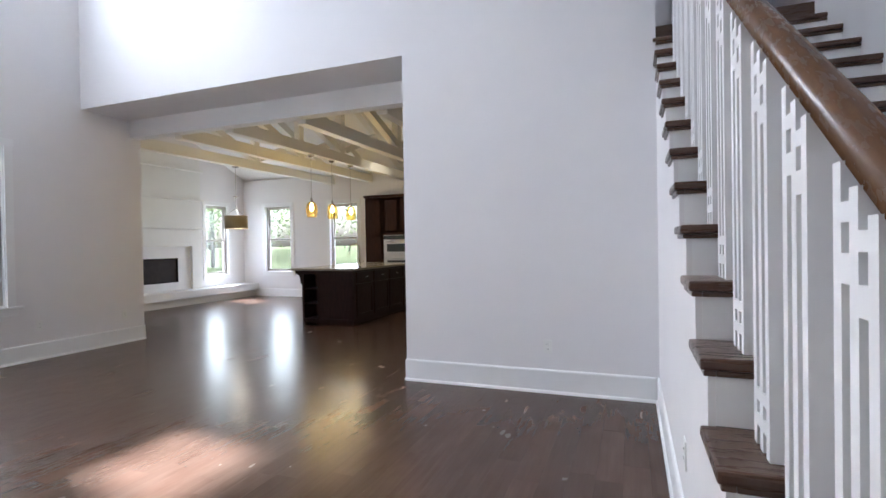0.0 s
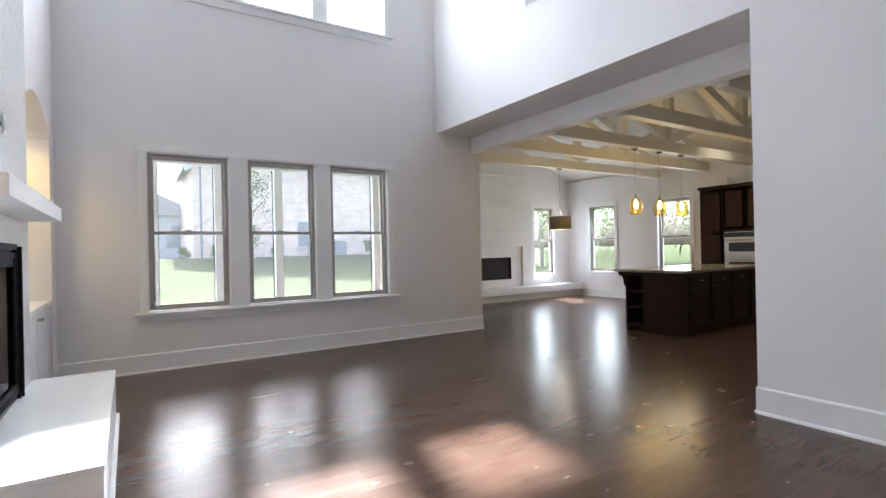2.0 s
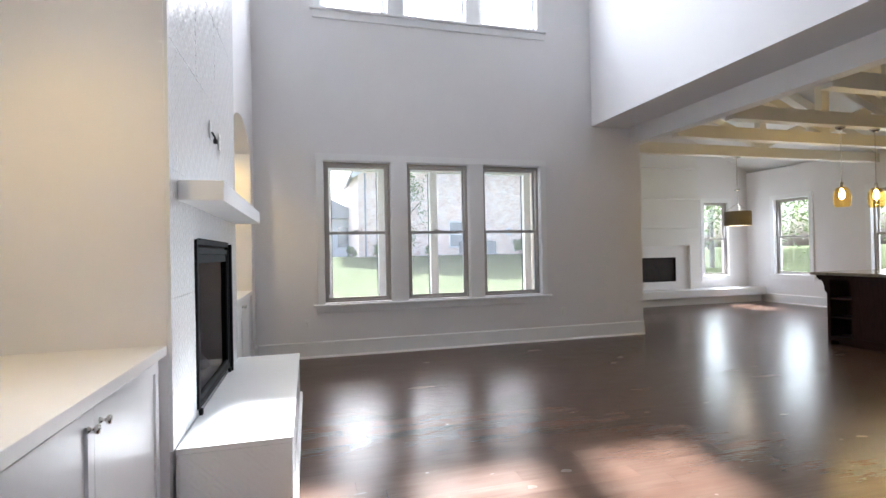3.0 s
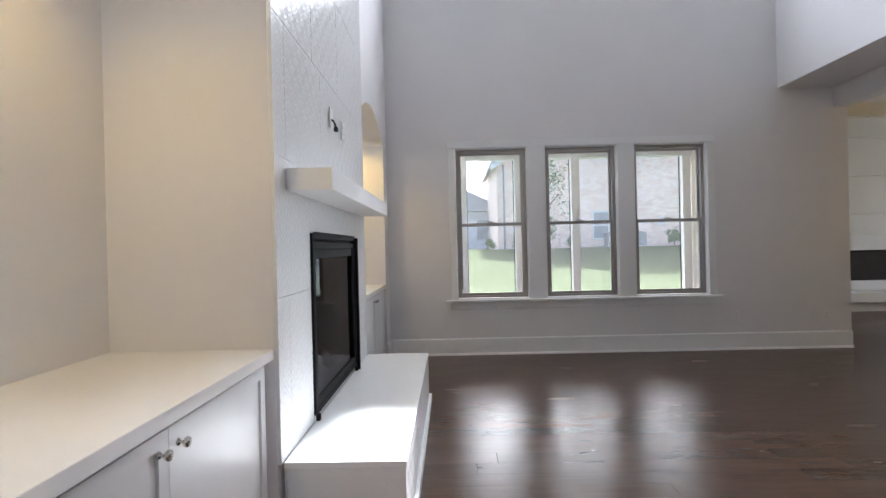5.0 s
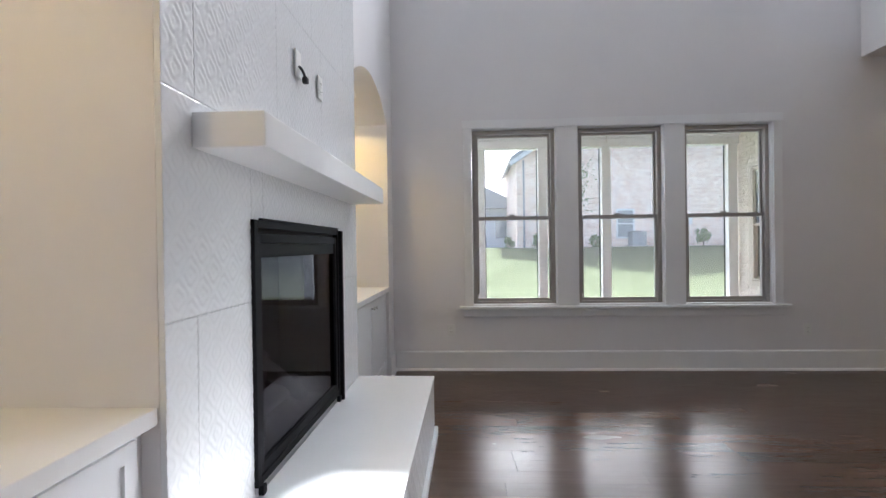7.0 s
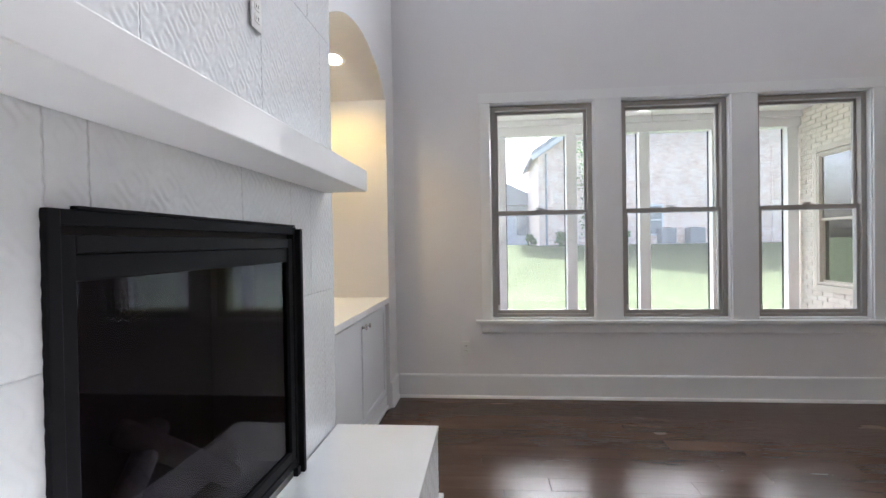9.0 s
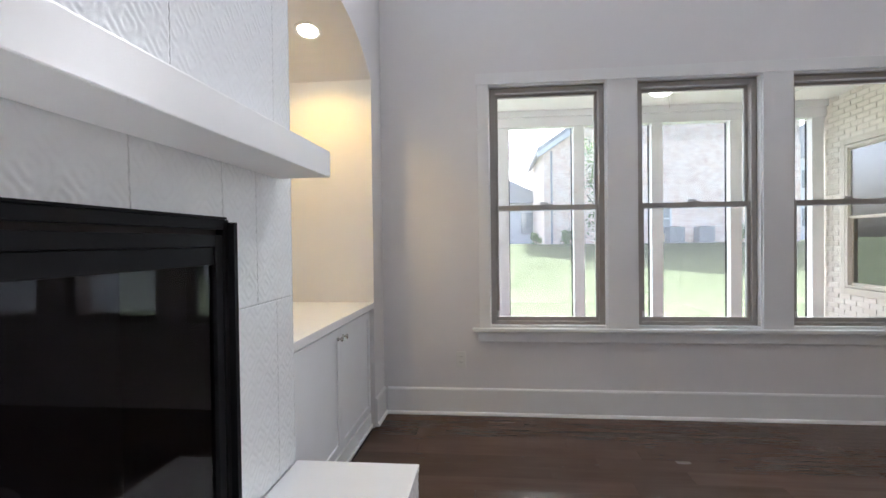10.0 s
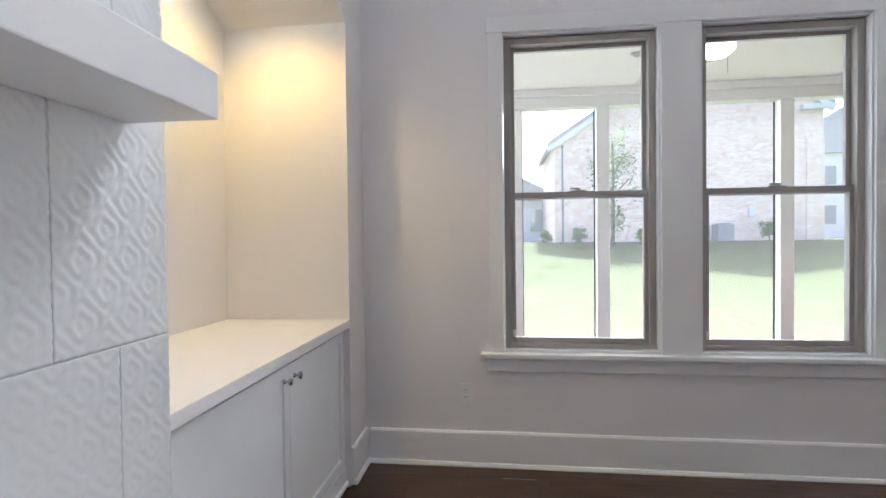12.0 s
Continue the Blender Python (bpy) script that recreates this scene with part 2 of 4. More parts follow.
def piece_material(name, c1, c2, rough):
    m, nt, b = shader(name, c1, rough)
    info = nt.nodes.new("ShaderNodeObjectInfo")
    co = nt.nodes.new("ShaderNodeTexCoord")
    n = node(nt, "TexNoise", Scale=25.0, Detail=4.0)
    nt.links.new(co.outputs["Object"], n.inputs["Vector"])
    avg = nt.nodes.new("ShaderNodeMath")
    nt.links.new(info.outputs["Random"], avg.inputs[0])
    nt.links.new(n.outputs["Fac"], avg.inputs[1])
    half = node(nt, "MapRange")
    half.inputs["From Max"].default_value = 2.0
    nt.links.new(avg.outputs[0], half.inputs["Value"])
    mix = nt.nodes.new("ShaderNodeMix")
    mix.data_type = "RGBA"
    mix.inputs["A"].default_value, mix.inputs["B"].default_value = (*c1, 1), (*c2, 1)
    nt.links.new(half.outputs[0], mix.inputs["Factor"])
    nt.links.new(mix.outputs["Result"], b.inputs["Base Color"])
    bp = node(nt, "Bump", Strength=0.4, Distance=0.006)
    nt.links.new(n.outputs["Fac"], bp.inputs["Height"])
    nt.links.new(bp.outputs[0], b.inputs["Normal"])
    return m


M_BRICKPIECE = piece_material("whitewashed_brick", (0.86, 0.83, 0.77), (0.70, 0.64, 0.56), 0.9)


def glass_material(name, tint=(1, 1, 1), gloss=1.0):
    """A thin pane: clear straight through, with a mirror gloss that grows with the angle."""
    m = bpy.data.materials.new(name)
    m.use_nodes = True
    nt = m.node_tree
    nt.nodes.remove(nt.nodes["Principled BSDF"])
    clear = nt.nodes.new("ShaderNodeBsdfTransparent")
    clear.inputs[0].default_value = (*tint, 1)
    glossy = nt.nodes.new("ShaderNodeBsdfGlossy")
    glossy.inputs["Roughness"].default_value = 0.01
    facing = nt.nodes.new("ShaderNodeLayerWeight")
    facing.inputs[0].default_value = 0.5
    power = nt.nodes.new("ShaderNodeMath")
    power.operation = "POWER"
    power.inputs[1].default_value = 4.0
    nt.links.new(facing.outputs["Facing"], power.inputs[0])
    fres = node(nt, "MapRange")
    fres.inputs["To Min"].default_value, fres.inputs["To Max"].default_value = 0.045 * gloss, 0.8 * gloss
    nt.links.new(power.outputs[0], fres.inputs["Value"])
    mix = nt.nodes.new("ShaderNodeMixShader")
    nt.links.new(fres.outputs[0], mix.inputs[0])
    nt.links.new(clear.outputs[0], mix.inputs[1])
    nt.links.new(glossy.outputs[0], mix.inputs[2])
    nt.links.new(mix.outputs[0], nt.nodes["Material Output"].inputs[0])
    return m


def screen_material():
    """Fine insect mesh: mostly open, its pale threads tuned to veil the view in haze."""
    m = bpy.data.materials.new("insect_mesh")
    m.use_nodes = True
    nt = m.node_tree
    nt.nodes.remove(nt.nodes["Principled BSDF"])
    gaps = nt.nodes.new("ShaderNodeBsdfTransparent")
    front, back = nt.nodes.new("ShaderNodeBsdfDiffuse"), nt.nodes.new("ShaderNodeBsdfTranslucent")
    for n in (front, back):
        n.inputs["Color"].default_value = (0.62, 0.62, 0.62, 1)
    threads, mesh = nt.nodes.new("ShaderNodeMixShader"), nt.nodes.new("ShaderNodeMixShader")
    threads.inputs[0].default_value, mesh.inputs[0].default_value = 0.5, 0.028
    nt.links.new(front.outputs[0], threads.inputs[1])
    nt.links.new(back.outputs[0], threads.inputs[2])
    nt.links.new(gaps.outputs[0], mesh.inputs[1])
    nt.links.new(threads.outputs[0], mesh.inputs[2])
    nt.links.new(mesh.outputs[0], nt.nodes["Material Output"].inputs[0])
    return m


M_SCREEN = screen_material()
M_GLASS = glass_material("window_glass", (0.97, 0.985, 0.98))
# tint puts the dim room behind into the pane; gloss raised for stronger reflection
M_DIMGLASS = glass_material("dimmed_glass", (0.42, 0.46, 0.48), 3.6)
M_FIREGLASS = glass_material("smoked_fire_glass", (0.62, 0.58, 0.64), 0.40)
M_DARKPANE = shader("dark_pane", (0.03, 0.04, 0.05), 0.05, 0.0, 0.8)[0]
M_PALEPANE = shader("pale_pane", (0.30, 0.32, 0.32), 0.08, 0.0, 0.5)[0]
M_AMBER = glass_material("amber_glass", (1.0, 0.9, 0.62), 1.0)


def glow(name, colour, strength):
    m, nt, b = shader(name, colour, 0.5)
    b.inputs["Emission Color"].default_value = (*colour, 1)
    b.inputs["Emission Strength"].default_value = strength
    return m


M_LAMP = glow("lit_lens", (1.0, 0.86, 0.62), 10.0)
M_BULB = glow("lit_bulb", (1.0, 0.78, 0.42), 7.0)
M_DIFFUSER = glow("lit_diffuser", (1.0, 0.95, 0.82), 2.1)


# ---- builders ----
def box(bm, x0, x1, y0, y1, z0, z1, bevel=0.0):
    """Add a box, its edges bevelled, to a bmesh."""
    g = bmesh.ops.create_cube(bm, size=1.0)
    for v in g["verts"]:
        v.co = Vector(((x0 + x1) / 2 + v.co.x * (x1 - x0), (y0 + y1) / 2 + v.co.y * (y1 - y0), (z0 + z1) / 2 + v.co.z * (z1 - z0)))
    if bevel:
        edges = list({e for v in g["verts"] for e in v.link_edges})
        bmesh.ops.bevel(bm, geom=edges, offset=bevel, segments=2, affect="EDGES", profile=0.6)
    return bm


def boxes(*specs, bevel=0.0):
    bm = bmesh.new()
    for s in specs:
        box(bm, *s[:6], bevel=s[6] if len(s) > 6 else bevel)
    return bm


def mesh_of(name, bm, material, smooth=False):
    me = bpy.data.meshes.new(name)
    bm.normal_update()
    bm.to_mesh(me)
    bm.free()
    me.materials.append(material)
    if smooth:
        me.polygons.foreach_set("use_smooth", [True] * len(me.polygons))
    return me


def part(name, bm, material, parent=None, label="", smooth=False):
    """Link a bmesh as one mesh object under a thing or a part."""
    ob = new(name, mesh_of(name, bm, material, smooth))
    if parent is not None:
        ob.parent = parent
    if label:
        ob["label"] = label
    return ob


def thing(name, label, category, at=(0, 0, 0), group="", kind=""):
    return tagged(at_pose(new(name), at), label, category, group, kind)


def at_pose(ob, at):
    ob.matrix_basis = pose(*at)
    return ob


def structure(name, bm, material, label, category="wall"):
    return tagged(part(name, bm, material), label, category, kind="structure")


def lathe(profile, steps=24, axis="Z"):
    """A turned shape from (radius, height) pairs."""
    bm = bmesh.new()
    rings = []
    for r, h in profile:
        rings.append([bm.verts.new((r * math.cos(a), r * math.sin(a), h)) for a in [2 * math.pi * i / steps for i in range(steps)]])
    for a, b in zip(rings, rings[1:]):
        for i in range(steps):
            bm.faces.new((a[i], a[(i + 1) % steps], b[(i + 1) % steps], b[i]))
    if profile[0][0] > 1e-4:
        bm.faces.new(list(reversed(rings[0])))
    if profile[-1][0] > 1e-4:
        bm.faces.new(rings[-1])
    bmesh.ops.remove_doubles(bm, verts=bm.verts, dist=1e-5)
    if axis == "Y":
        bmesh.ops.rotate(bm, verts=bm.verts, matrix=Matrix.Rotation(radians(-90), 3, "X"))
    if axis == "X":
        bmesh.ops.rotate(bm, verts=bm.verts, matrix=Matrix.Rotation(radians(90), 3, "Y"))
    return bm


def prism(outline, depth, axis="Y"):
    """A flat outline of (u, z) pairs pushed through a depth (from, to) along an axis."""
    bm = bmesh.new()
    a, b = depth
    put = {"Y": lambda u, z, d: (u, d, z), "X": lambda u, z, d: (d, u, z)}[axis]
    front = [bm.verts.new(put(u, z, a)) for u, z in outline]
    back = [bm.verts.new(put(u, z, b)) for u, z in outline]
    n = len(outline)
    bm.faces.new(front)
    bm.faces.new(list(reversed(back)))
    for i in range(n):
        bm.faces.new((front[i], back[i], back[(i + 1) % n], front[(i + 1) % n]))
    bmesh.ops.recalc_face_normals(bm, faces=bm.faces)
    return bm


def tube(points, radius, steps=10):
    """A round bar along points."""
    bm = bmesh.new()
    rings = []
    pts = [Vector(p) for p in points]
    for i, p in enumerate(pts):
        d = (pts[min(i + 1, len(pts) - 1)] - pts[max(i - 1, 0)]).normalized()
        side = d.cross(Vector((0.3, 0.9, 0.31))).normalized()
        up = d.cross(side)
        rings.append([bm.verts.new(p + radius * (math.cos(a) * side + math.sin(a) * up)) for a in [2 * math.pi * k / steps for k in range(steps)]])
    for a, b in zip(rings, rings[1:]):
        for k in range(steps):
            bm.faces.new((a[k], a[(k + 1) % steps], b[(k + 1) % steps], b[k]))
    bm.faces.new(list(reversed(rings[0])))
    bm.faces.new(rings[-1])
    bmesh.ops.recalc_face_normals(bm, faces=bm.faces)
    return bm


# ---- plan ----
XW, XE = -6.44, 1.36          # window wall, stair's far wall
YS, YB = -0.19, -0.87         # fireplace wall, backs of the niches
YO, YH = 4.43, 5.075           # wall with the wide opening, lower header behind it
TOP = 6.0
XOPEN, ZOPEN, ZHEAD = -1.942, 3.058, 2.82
YN, XN = 10.6, -9.6           # far walls of kitchen and nook
WIN_Y, WIN_HALF = (1.05, 2.11, 3.16), 0.425
WIN_Z, UP_Z = (0.66, 2.452), (4.36, 5.60)
XST = 0.25                    # wall under the stairs
NICHES = ((-6.15, -4.70), (-2.60, -1.158))


def wall_with_holes(u0, u1, z0, z1, holes, d0, d1, axis):
    """A wall from u0 to u1 with rectangular openings (u0, u1, z0, z1) right through its depth."""
    bm = bmesh.new()
    us = sorted({u0, u1, *[h[0] for h in holes], *[h[1] for h in holes]})
    for a, b in zip(us, us[1:]):
        zs = [z0]
        for h in sorted([h for h in holes if h[0] <= a and h[1] >= b], key=lambda h: h[2]):
            zs += [h[2], h[3]]
        zs.append(z1)
        for c, d in zip(zs[::2], zs[1::2]):
            if d > c:
                box(bm, *((d0, d1, a, b) if axis == "X" else (a, b, d0, d1)), c, d)
    bmesh.ops.remove_doubles(bm, verts=bm.verts, dist=1e-4)
    return bm


# living room
west_holes = [(c - WIN_HALF, c + WIN_HALF, *z) for c in WIN_Y for z in (WIN_Z, UP_Z)]
structure("wall_west", wall_with_holes(-0.97, 5.235, -0.1, TOP, west_holes, XW - 0.2, XW, "X"), M_WALL, "tall pale grey painted plaster wall with two rows of windows")


def arch(x0, x1, spring=2.44, rise=0.23, steps=20):
    half, mid = (x1 - x0) / 2, (x0 + x1) / 2
    r = (half * half + rise * rise) / (2 * rise)
    return [(mid - half + 2 * half * i / steps, spring + rise - r + math.sqrt(r * r - (half - 2 * half * i / steps) ** 2)) for i in range(steps + 1)]


def south_wall():
    bm = boxes((XW, -6.15, YB, YS, -0.1, TOP), (-4.70, -4.166, YB, YS + 0.005, -0.1, TOP), (-3.12, -2.60, YB, YS + 0.005, -0.1, TOP), (-4.166, -3.12, YB, YS + 0.005, -0.1, 0.437),
               (-4.166, -3.12, YB, YS + 0.005, 1.372, TOP), (-4.166, -3.12, YB, -0.502, 0.437, 1.372), (-1.158, XE + 0.15, YB, YS, -0.1, TOP), (XW, XE + 0.15, YB - 0.1, YB, -0.1, TOP))
    for x0, x1 in NICHES:
        curve = arch(x0, x1)
        extra = prism(curve + [(x1, TOP), (x0, TOP)], (YB, YS))
        me = bpy.data.meshes.new("arch")
        extra.to_mesh(me)
        extra.free()
        bm.from_mesh(me)
    return bm


structure("wall_south", south_wall(), M_WALL, "white plaster chimney wall with two arched niches")
north = boxes((XOPEN, XST, YO, 5.27, -0.1, TOP), (XW, XOPEN, YO, YH, ZOPEN, TOP), (XW, XOPEN, YH, 5.235, ZHEAD, TOP))
structure("wall_north", north, M_WALL, "tall pale grey wall above a wide cased opening")
structure("wall_stair_right", boxes((XE, XE + 0.15, -0.2, 7.0, -0.1, TOP)), M_WALL, "plain white stairwell wall")
structure("wall_stair_end", boxes((XST, XE, 6.9, 7.0, -0.1, TOP), (XST - 0.1, XST, 5.27, 7.0, 2.4, TOP)), M_WALL, "plain white wall at the head of the stairs")
structure("ceiling", boxes((XW - 0.2, XE + 0.15, -0.97, 7.0, TOP, TOP + 0.1)), M_CEIL, "flat white two-storey ceiling", "ceiling")
structure("floor", boxes((-9.8, XE + 0.15, -0.97, 10.8, -0.12, -0.012)), M_ESPRESSO, "dark subfloor under the hardwood planks", "floor")

# nook and kitchen
kitchen_holes = [(-8.89, -8.08, 0.64, 2.32), (-6.90, -6.12, 0.64, 2.32)]
structure("wall_kitchen_north", wall_with_holes(XN - 0.2, 0.4, -0.1, 3.02, kitchen_holes, YN, YN + 0.2, "Y"), M_WALL, "white kitchen wall with two tall windows")
west2 = wall_with_holes(5.235, YN, -0.1, 3.02, [(9.33, 10.04, 0.60, 2.33)], XN - 0.2, XN, "X")
gable = prism([(5.12, 3.02), (YN + 0.2, 3.02), (7.93, 4.32)], (XN - 0.2, XN), "X")
gme = bpy.data.meshes.new("gable")
gable.to_mesh(gme)
gable.free()
west2.from_mesh(gme)
structure("wall_nook_west", west2, M_WALL, "white gable wall of the dining nook")
nook_holes = [(-9.45, -8.35, 0.66, 2.45)]
structure("wall_nook_south", wall_with_holes(XN - 0.2, XW - 0.2, -0.1, 3.02, nook_holes, 5.2, 5.235, "Y"), M_WALL, "white wall between nook and screened porch")
structure("wall_kitchen_east", boxes((0.24, 0.4, 5.27, YN, -0.1, 4.4)), M_WALL, "plain kitchen end wall")


def vault(x0, x1):
    bm = bmesh.new()
    for ya, yb in ((5.2, 7.93), (YN + 0.2, 7.93)):
        v = [bm.verts.new(p) for p in ((x0, ya, 3.0), (x1, ya, 3.0), (x1, yb, 4.25), (x0, yb, 4.25))]
        w = [bm.verts.new(u.co + Vector((0, 0, 0.12))) for u in v]
        bm.faces.new(v), bm.faces.new(list(reversed(w)))
        for i in range(4):
            bm.faces.new((v[i], w[i], w[(i + 1) % 4], v[(i + 1) % 4]))
    bmesh.ops.recalc_face_normals(bm, faces=bm.faces)
    return bm


structure("ceiling_kitchen", vault(XN - 0.2, 0.4), M_CEIL, "white vaulted kitchen ceiling", "ceiling")


# ---- trim ----
def skirting(name, x0, y0, x1, y1, nx, ny, h=0.20):
    """A tall flat baseboard with a capped top and a shoe, along one wall; (nx, ny) points into the room."""
    L = math.hypot(x1 - x0, y1 - y0)
    outline = [(0, 0), (0.030, 0), (0.030, 0.008), (0.024, 0.02), (0.016, 0.024), (0.016, h - 0.012), (0.010, h - 0.002), (0, h)]
    bm = bmesh.new()
    d, n = Vector((x1 - x0, y1 - y0, 0)) / L, Vector((nx, ny, 0))
    a = [bm.verts.new(Vector((x0, y0, 0)) + n * u + Vector((0, 0, z))) for u, z in outline]
    b = [bm.verts.new(v.co + d * L) for v in a]
    bm.faces.new(a), bm.faces.new(list(reversed(b)))
    for i in range(len(a)):
        bm.faces.new((a[i], b[i], b[(i + 1) % len(a)], a[(i + 1) % len(a)]))
    bmesh.ops.recalc_face_normals(bm, faces=bm.faces)
    return structure(name, bm, M_TRIM, "tall white painted baseboard with a shoe mould", "baseboard")


skirting("baseboard_west", XW, YS + 0.03, XW, 5.235, 1, 0)
skirting("baseboard_west_end", XW, 5.235, XW - 0.2, 5.235, 0, 1)
skirting("baseboard_corner", XW, YS, -6.15, YS, 0, 1)
skirting("baseboard_north", XOPEN, YO, XST - 0.03, YO, 0, -1)
skirting("baseboard_pier", XOPEN, YO - 0.0, XOPEN, 5.27, -1, 0)
skirting("baseboard_stair", XST, 0.95, XST, YO, -1, 0)
skirting("baseboard_kitchen", XN + 0.45, YN, -5.56, YN, 0, -1)
skirting("baseboard_foyer", -1.158, YS, XE, YS, 0, 1)

casing = boxes((XW, XW + 0.018, 0.54, 0.625, 0.655, 2.452, 0.004), (XW, XW + 0.018, 3.585, 3.67, 0.655, 2.452, 0.004), (XW, XW + 0.020, 0.53, 3.68, 2.452, 2.535, 0.004),
               (XW, XW + 0.018, 1.475, 1.685, 0.655, 2.452, 0.004), (XW, XW + 0.018, 2.535, 2.735, 0.655, 2.452, 0.004))
window_trim = structure("trim_lower_windows", casing, M_TRIM, "flat white casing round three double-hung windows", "window trim")
part("window_sill", boxes((XW - 0.05, XW + 0.055, 0.49, 3.73, 0.628, 0.655, 0.006)), M_TRIM, window_trim)
part("apron", boxes((XW, XW + 0.02, 0.53, 3.69, 0.55, 0.628, 0.004)), M_TRIM, window_trim)
casing2 = boxes((XW, XW + 0.018, 0.54, 0.625, 4.36, 5.60, 0.004), (XW, XW + 0.018, 3.585, 3.67, 4.36, 5.60, 0.004), (XW, XW + 0.020, 0.53, 3.68, 5.60, 5.68, 0.004),
                (XW, XW + 0.018, 1.475, 1.685, 4.36, 5.60, 0.004), (XW, XW + 0.018, 2.535, 2.735, 4.36, 5.60, 0.004))
upper_trim = structure("trim_upper_windows", casing2, M_TRIM, "flat white casing round the upper windows", "window trim")
part("window_sill", boxes((XW - 0.05, XW + 0.05, 0.50, 3.71, 4.325, 4.36, 0.006)), M_TRIM, upper_trim)
part("apron", boxes((XW, XW + 0.02, 0.53, 3.69, 4.23, 4.325, 0.004)), M_TRIM, upper_trim)


def window_unit(name, label, w, h, frame_mat, hung=True, glass=M_GLASS):
    """A window built in its own plane: width along y, outside towards -x, its base centre at the origin."""
    win = tagged(new(name), label, "window", "", "structure")
    a = w / 2
    e = 0.002
    liner = boxes((-0.05, -e, -a + e, -a + 0.008, e, h - e), (-0.05, -e, a - 0.008, a - e, e, h - e), (-0.05, -e, -a + 0.008, a - 0.008, h - 0.008, h - e), (-0.05, -e, -a + 0.008, a - 0.008, e, 0.008))
    part("jamb_liner", liner, M_TRIM, win)
    f = 0.038
    b = a - 0.008
    fr = boxes((-0.15, -0.05, -b, -b + f, 0.012, h - 0.012, 0.003), (-0.15, -0.05, b - f, b, 0.012, h - 0.012, 0.003), (-0.15, -0.05, -b + f, b - f, h - 0.012 - f, h - 0.012, 0.003), (-0.15, -0.05, -b + f, b - f, 0.012, 0.012 + 0.024, 0.003))
    part("window_frame", fr, frame_mat, win)
    i = b - f
    z0, z1 = 0.036, h - 0.012 - f
    if not hung:
        part("pane", boxes((-0.112, -0.108, -i, i, z0, z1)), glass, win).visible_shadow = False
        s = 0.03
        part("sash", boxes((-0.13, -0.09, -i, -i + s, z0, z1), (-0.13, -0.09, i - s, i, z0, z1), (-0.13, -0.09, -i + s, i - s, z0, z0 + s), (-0.13, -0.09, -i + s, i - s, z1 - s, z1)), frame_mat, win)
        return win
    mid = (z0 + z1) / 2 + 0.01
    s, t = 0.022, 0.034
    for label2, x0, x1, za, zb, low, high in (("upper_sash", -0.130, -0.104, mid - t, z1, t, 0.022), ("lower_sash", -0.100, -0.072, z0, mid + 0.005, 0.03, t)):
        sash = part(label2, boxes((x0, x1, -i, -i + s, za, zb, 0.002), (x0, x1, i - s, i, za, zb, 0.002), (x0, x1, -i + s, i - s, za, za + low, 0.002), (x0, x1, -i + s, i - s, zb - high, zb, 0.002)), frame_mat, win)
        xm = (x0 + x1) / 2
        part("pane", boxes((xm - 0.002, xm + 0.002, -i + s, i - s, za + low, zb - high)), glass, sash).visible_shadow = False
    lock = part("sash_lock", boxes((-0.100, -0.074, -0.045, 0.045, mid + 0.005, mid + 0.013, 0.003), (-0.092, -0.080, -0.012, 0.012, mid + 0.013, mid + 0.024, 0.003)), frame_mat, win, "small cam lock on the meeting rail")
    part("lever", boxes((-0.070, -0.058, -0.05, 0.01, mid + 0.016, mid + 0.026, 0.003)), frame_mat, lock)
    part("tilt_latch", boxes((-0.072, -0.066, -i + 0.004, -i + 0.022, z0 + 0.03, z0 + 0.075, 0.002)), M_PLASTIC, win, "small white plastic latch")
    return win


number = 0
for c in WIN_Y:
    number += 1
    w = window_unit("window_%d" % number, "double-hung window with a taupe vinyl frame", 2 * WIN_HALF, WIN_Z[1] - WIN_Z[0], M_TAUPE)
    w.matrix_basis = pose(XW, c, WIN_Z[0])
for c in WIN_Y:
    number += 1
    w = window_unit("window_%d" % number, "fixed upper window with a white frame", 2 * WIN_HALF, UP_Z[1] - UP_Z[0], M_TRIM, False)
    w.matrix_basis = pose(XW, c, UP_Z[0])
for x0, x1, z0, z1 in kitchen_holes:
    number += 1
    w = window_unit("window_%d" % number, "double-hung kitchen window with a taupe frame", x1 - x0, z1 - z0, M_TAUPE)
    w.matrix_basis = pose((x0 + x1) / 2, YN, z0, 0, 0, -90)
    t = structure("trim_kitchen_window", boxes((x0 - 0.09, x0, YN - 0.018, YN, z0, z1), (x1, x1 + 0.09, YN - 0.018, YN, z0, z1), (x0 - 0.09, x1 + 0.09, YN - 0.02, YN, z1, z1 + 0.09), (x0 - 0.11, x1 + 0.11, YN - 0.04, YN, z0 - 0.03, z0), (x0 - 0.09, x1 + 0.09, YN - 0.018, YN, z0 - 0.11, z0 - 0.03)), M_TRIM, "flat white window casing", "window trim")
number += 1
w = window_unit("window_%d" % number, "double-hung nook window with a taupe frame", 0.71, 1.73, M_TAUPE)
w.matrix_basis = pose(XN, 9.685, 0.60)
structure("trim_nook_window", boxes((XN, XN + 0.018, 9.24, 9.33, 0.6, 2.33), (XN, XN + 0.018, 10.04, 10.13, 0.6, 2.33), (XN, XN + 0.02, 9.24, 10.13, 2.33, 2.42), (XN, XN + 0.04, 9.22, 10.15, 0.57, 0.6), (XN, XN + 0.018, 9.24, 10.13, 0.49, 0.57)), M_TRIM, "flat white window casing", "window trim")
number += 1
w = window_unit("window_%d" % number, "double-hung window onto the porch in a pale frame", 1.10, 1.79, M_TAN, True, M_DIMGLASS)
w.matrix_basis = pose(-8.90, 5.2, 0.66, 0, 0, 90)


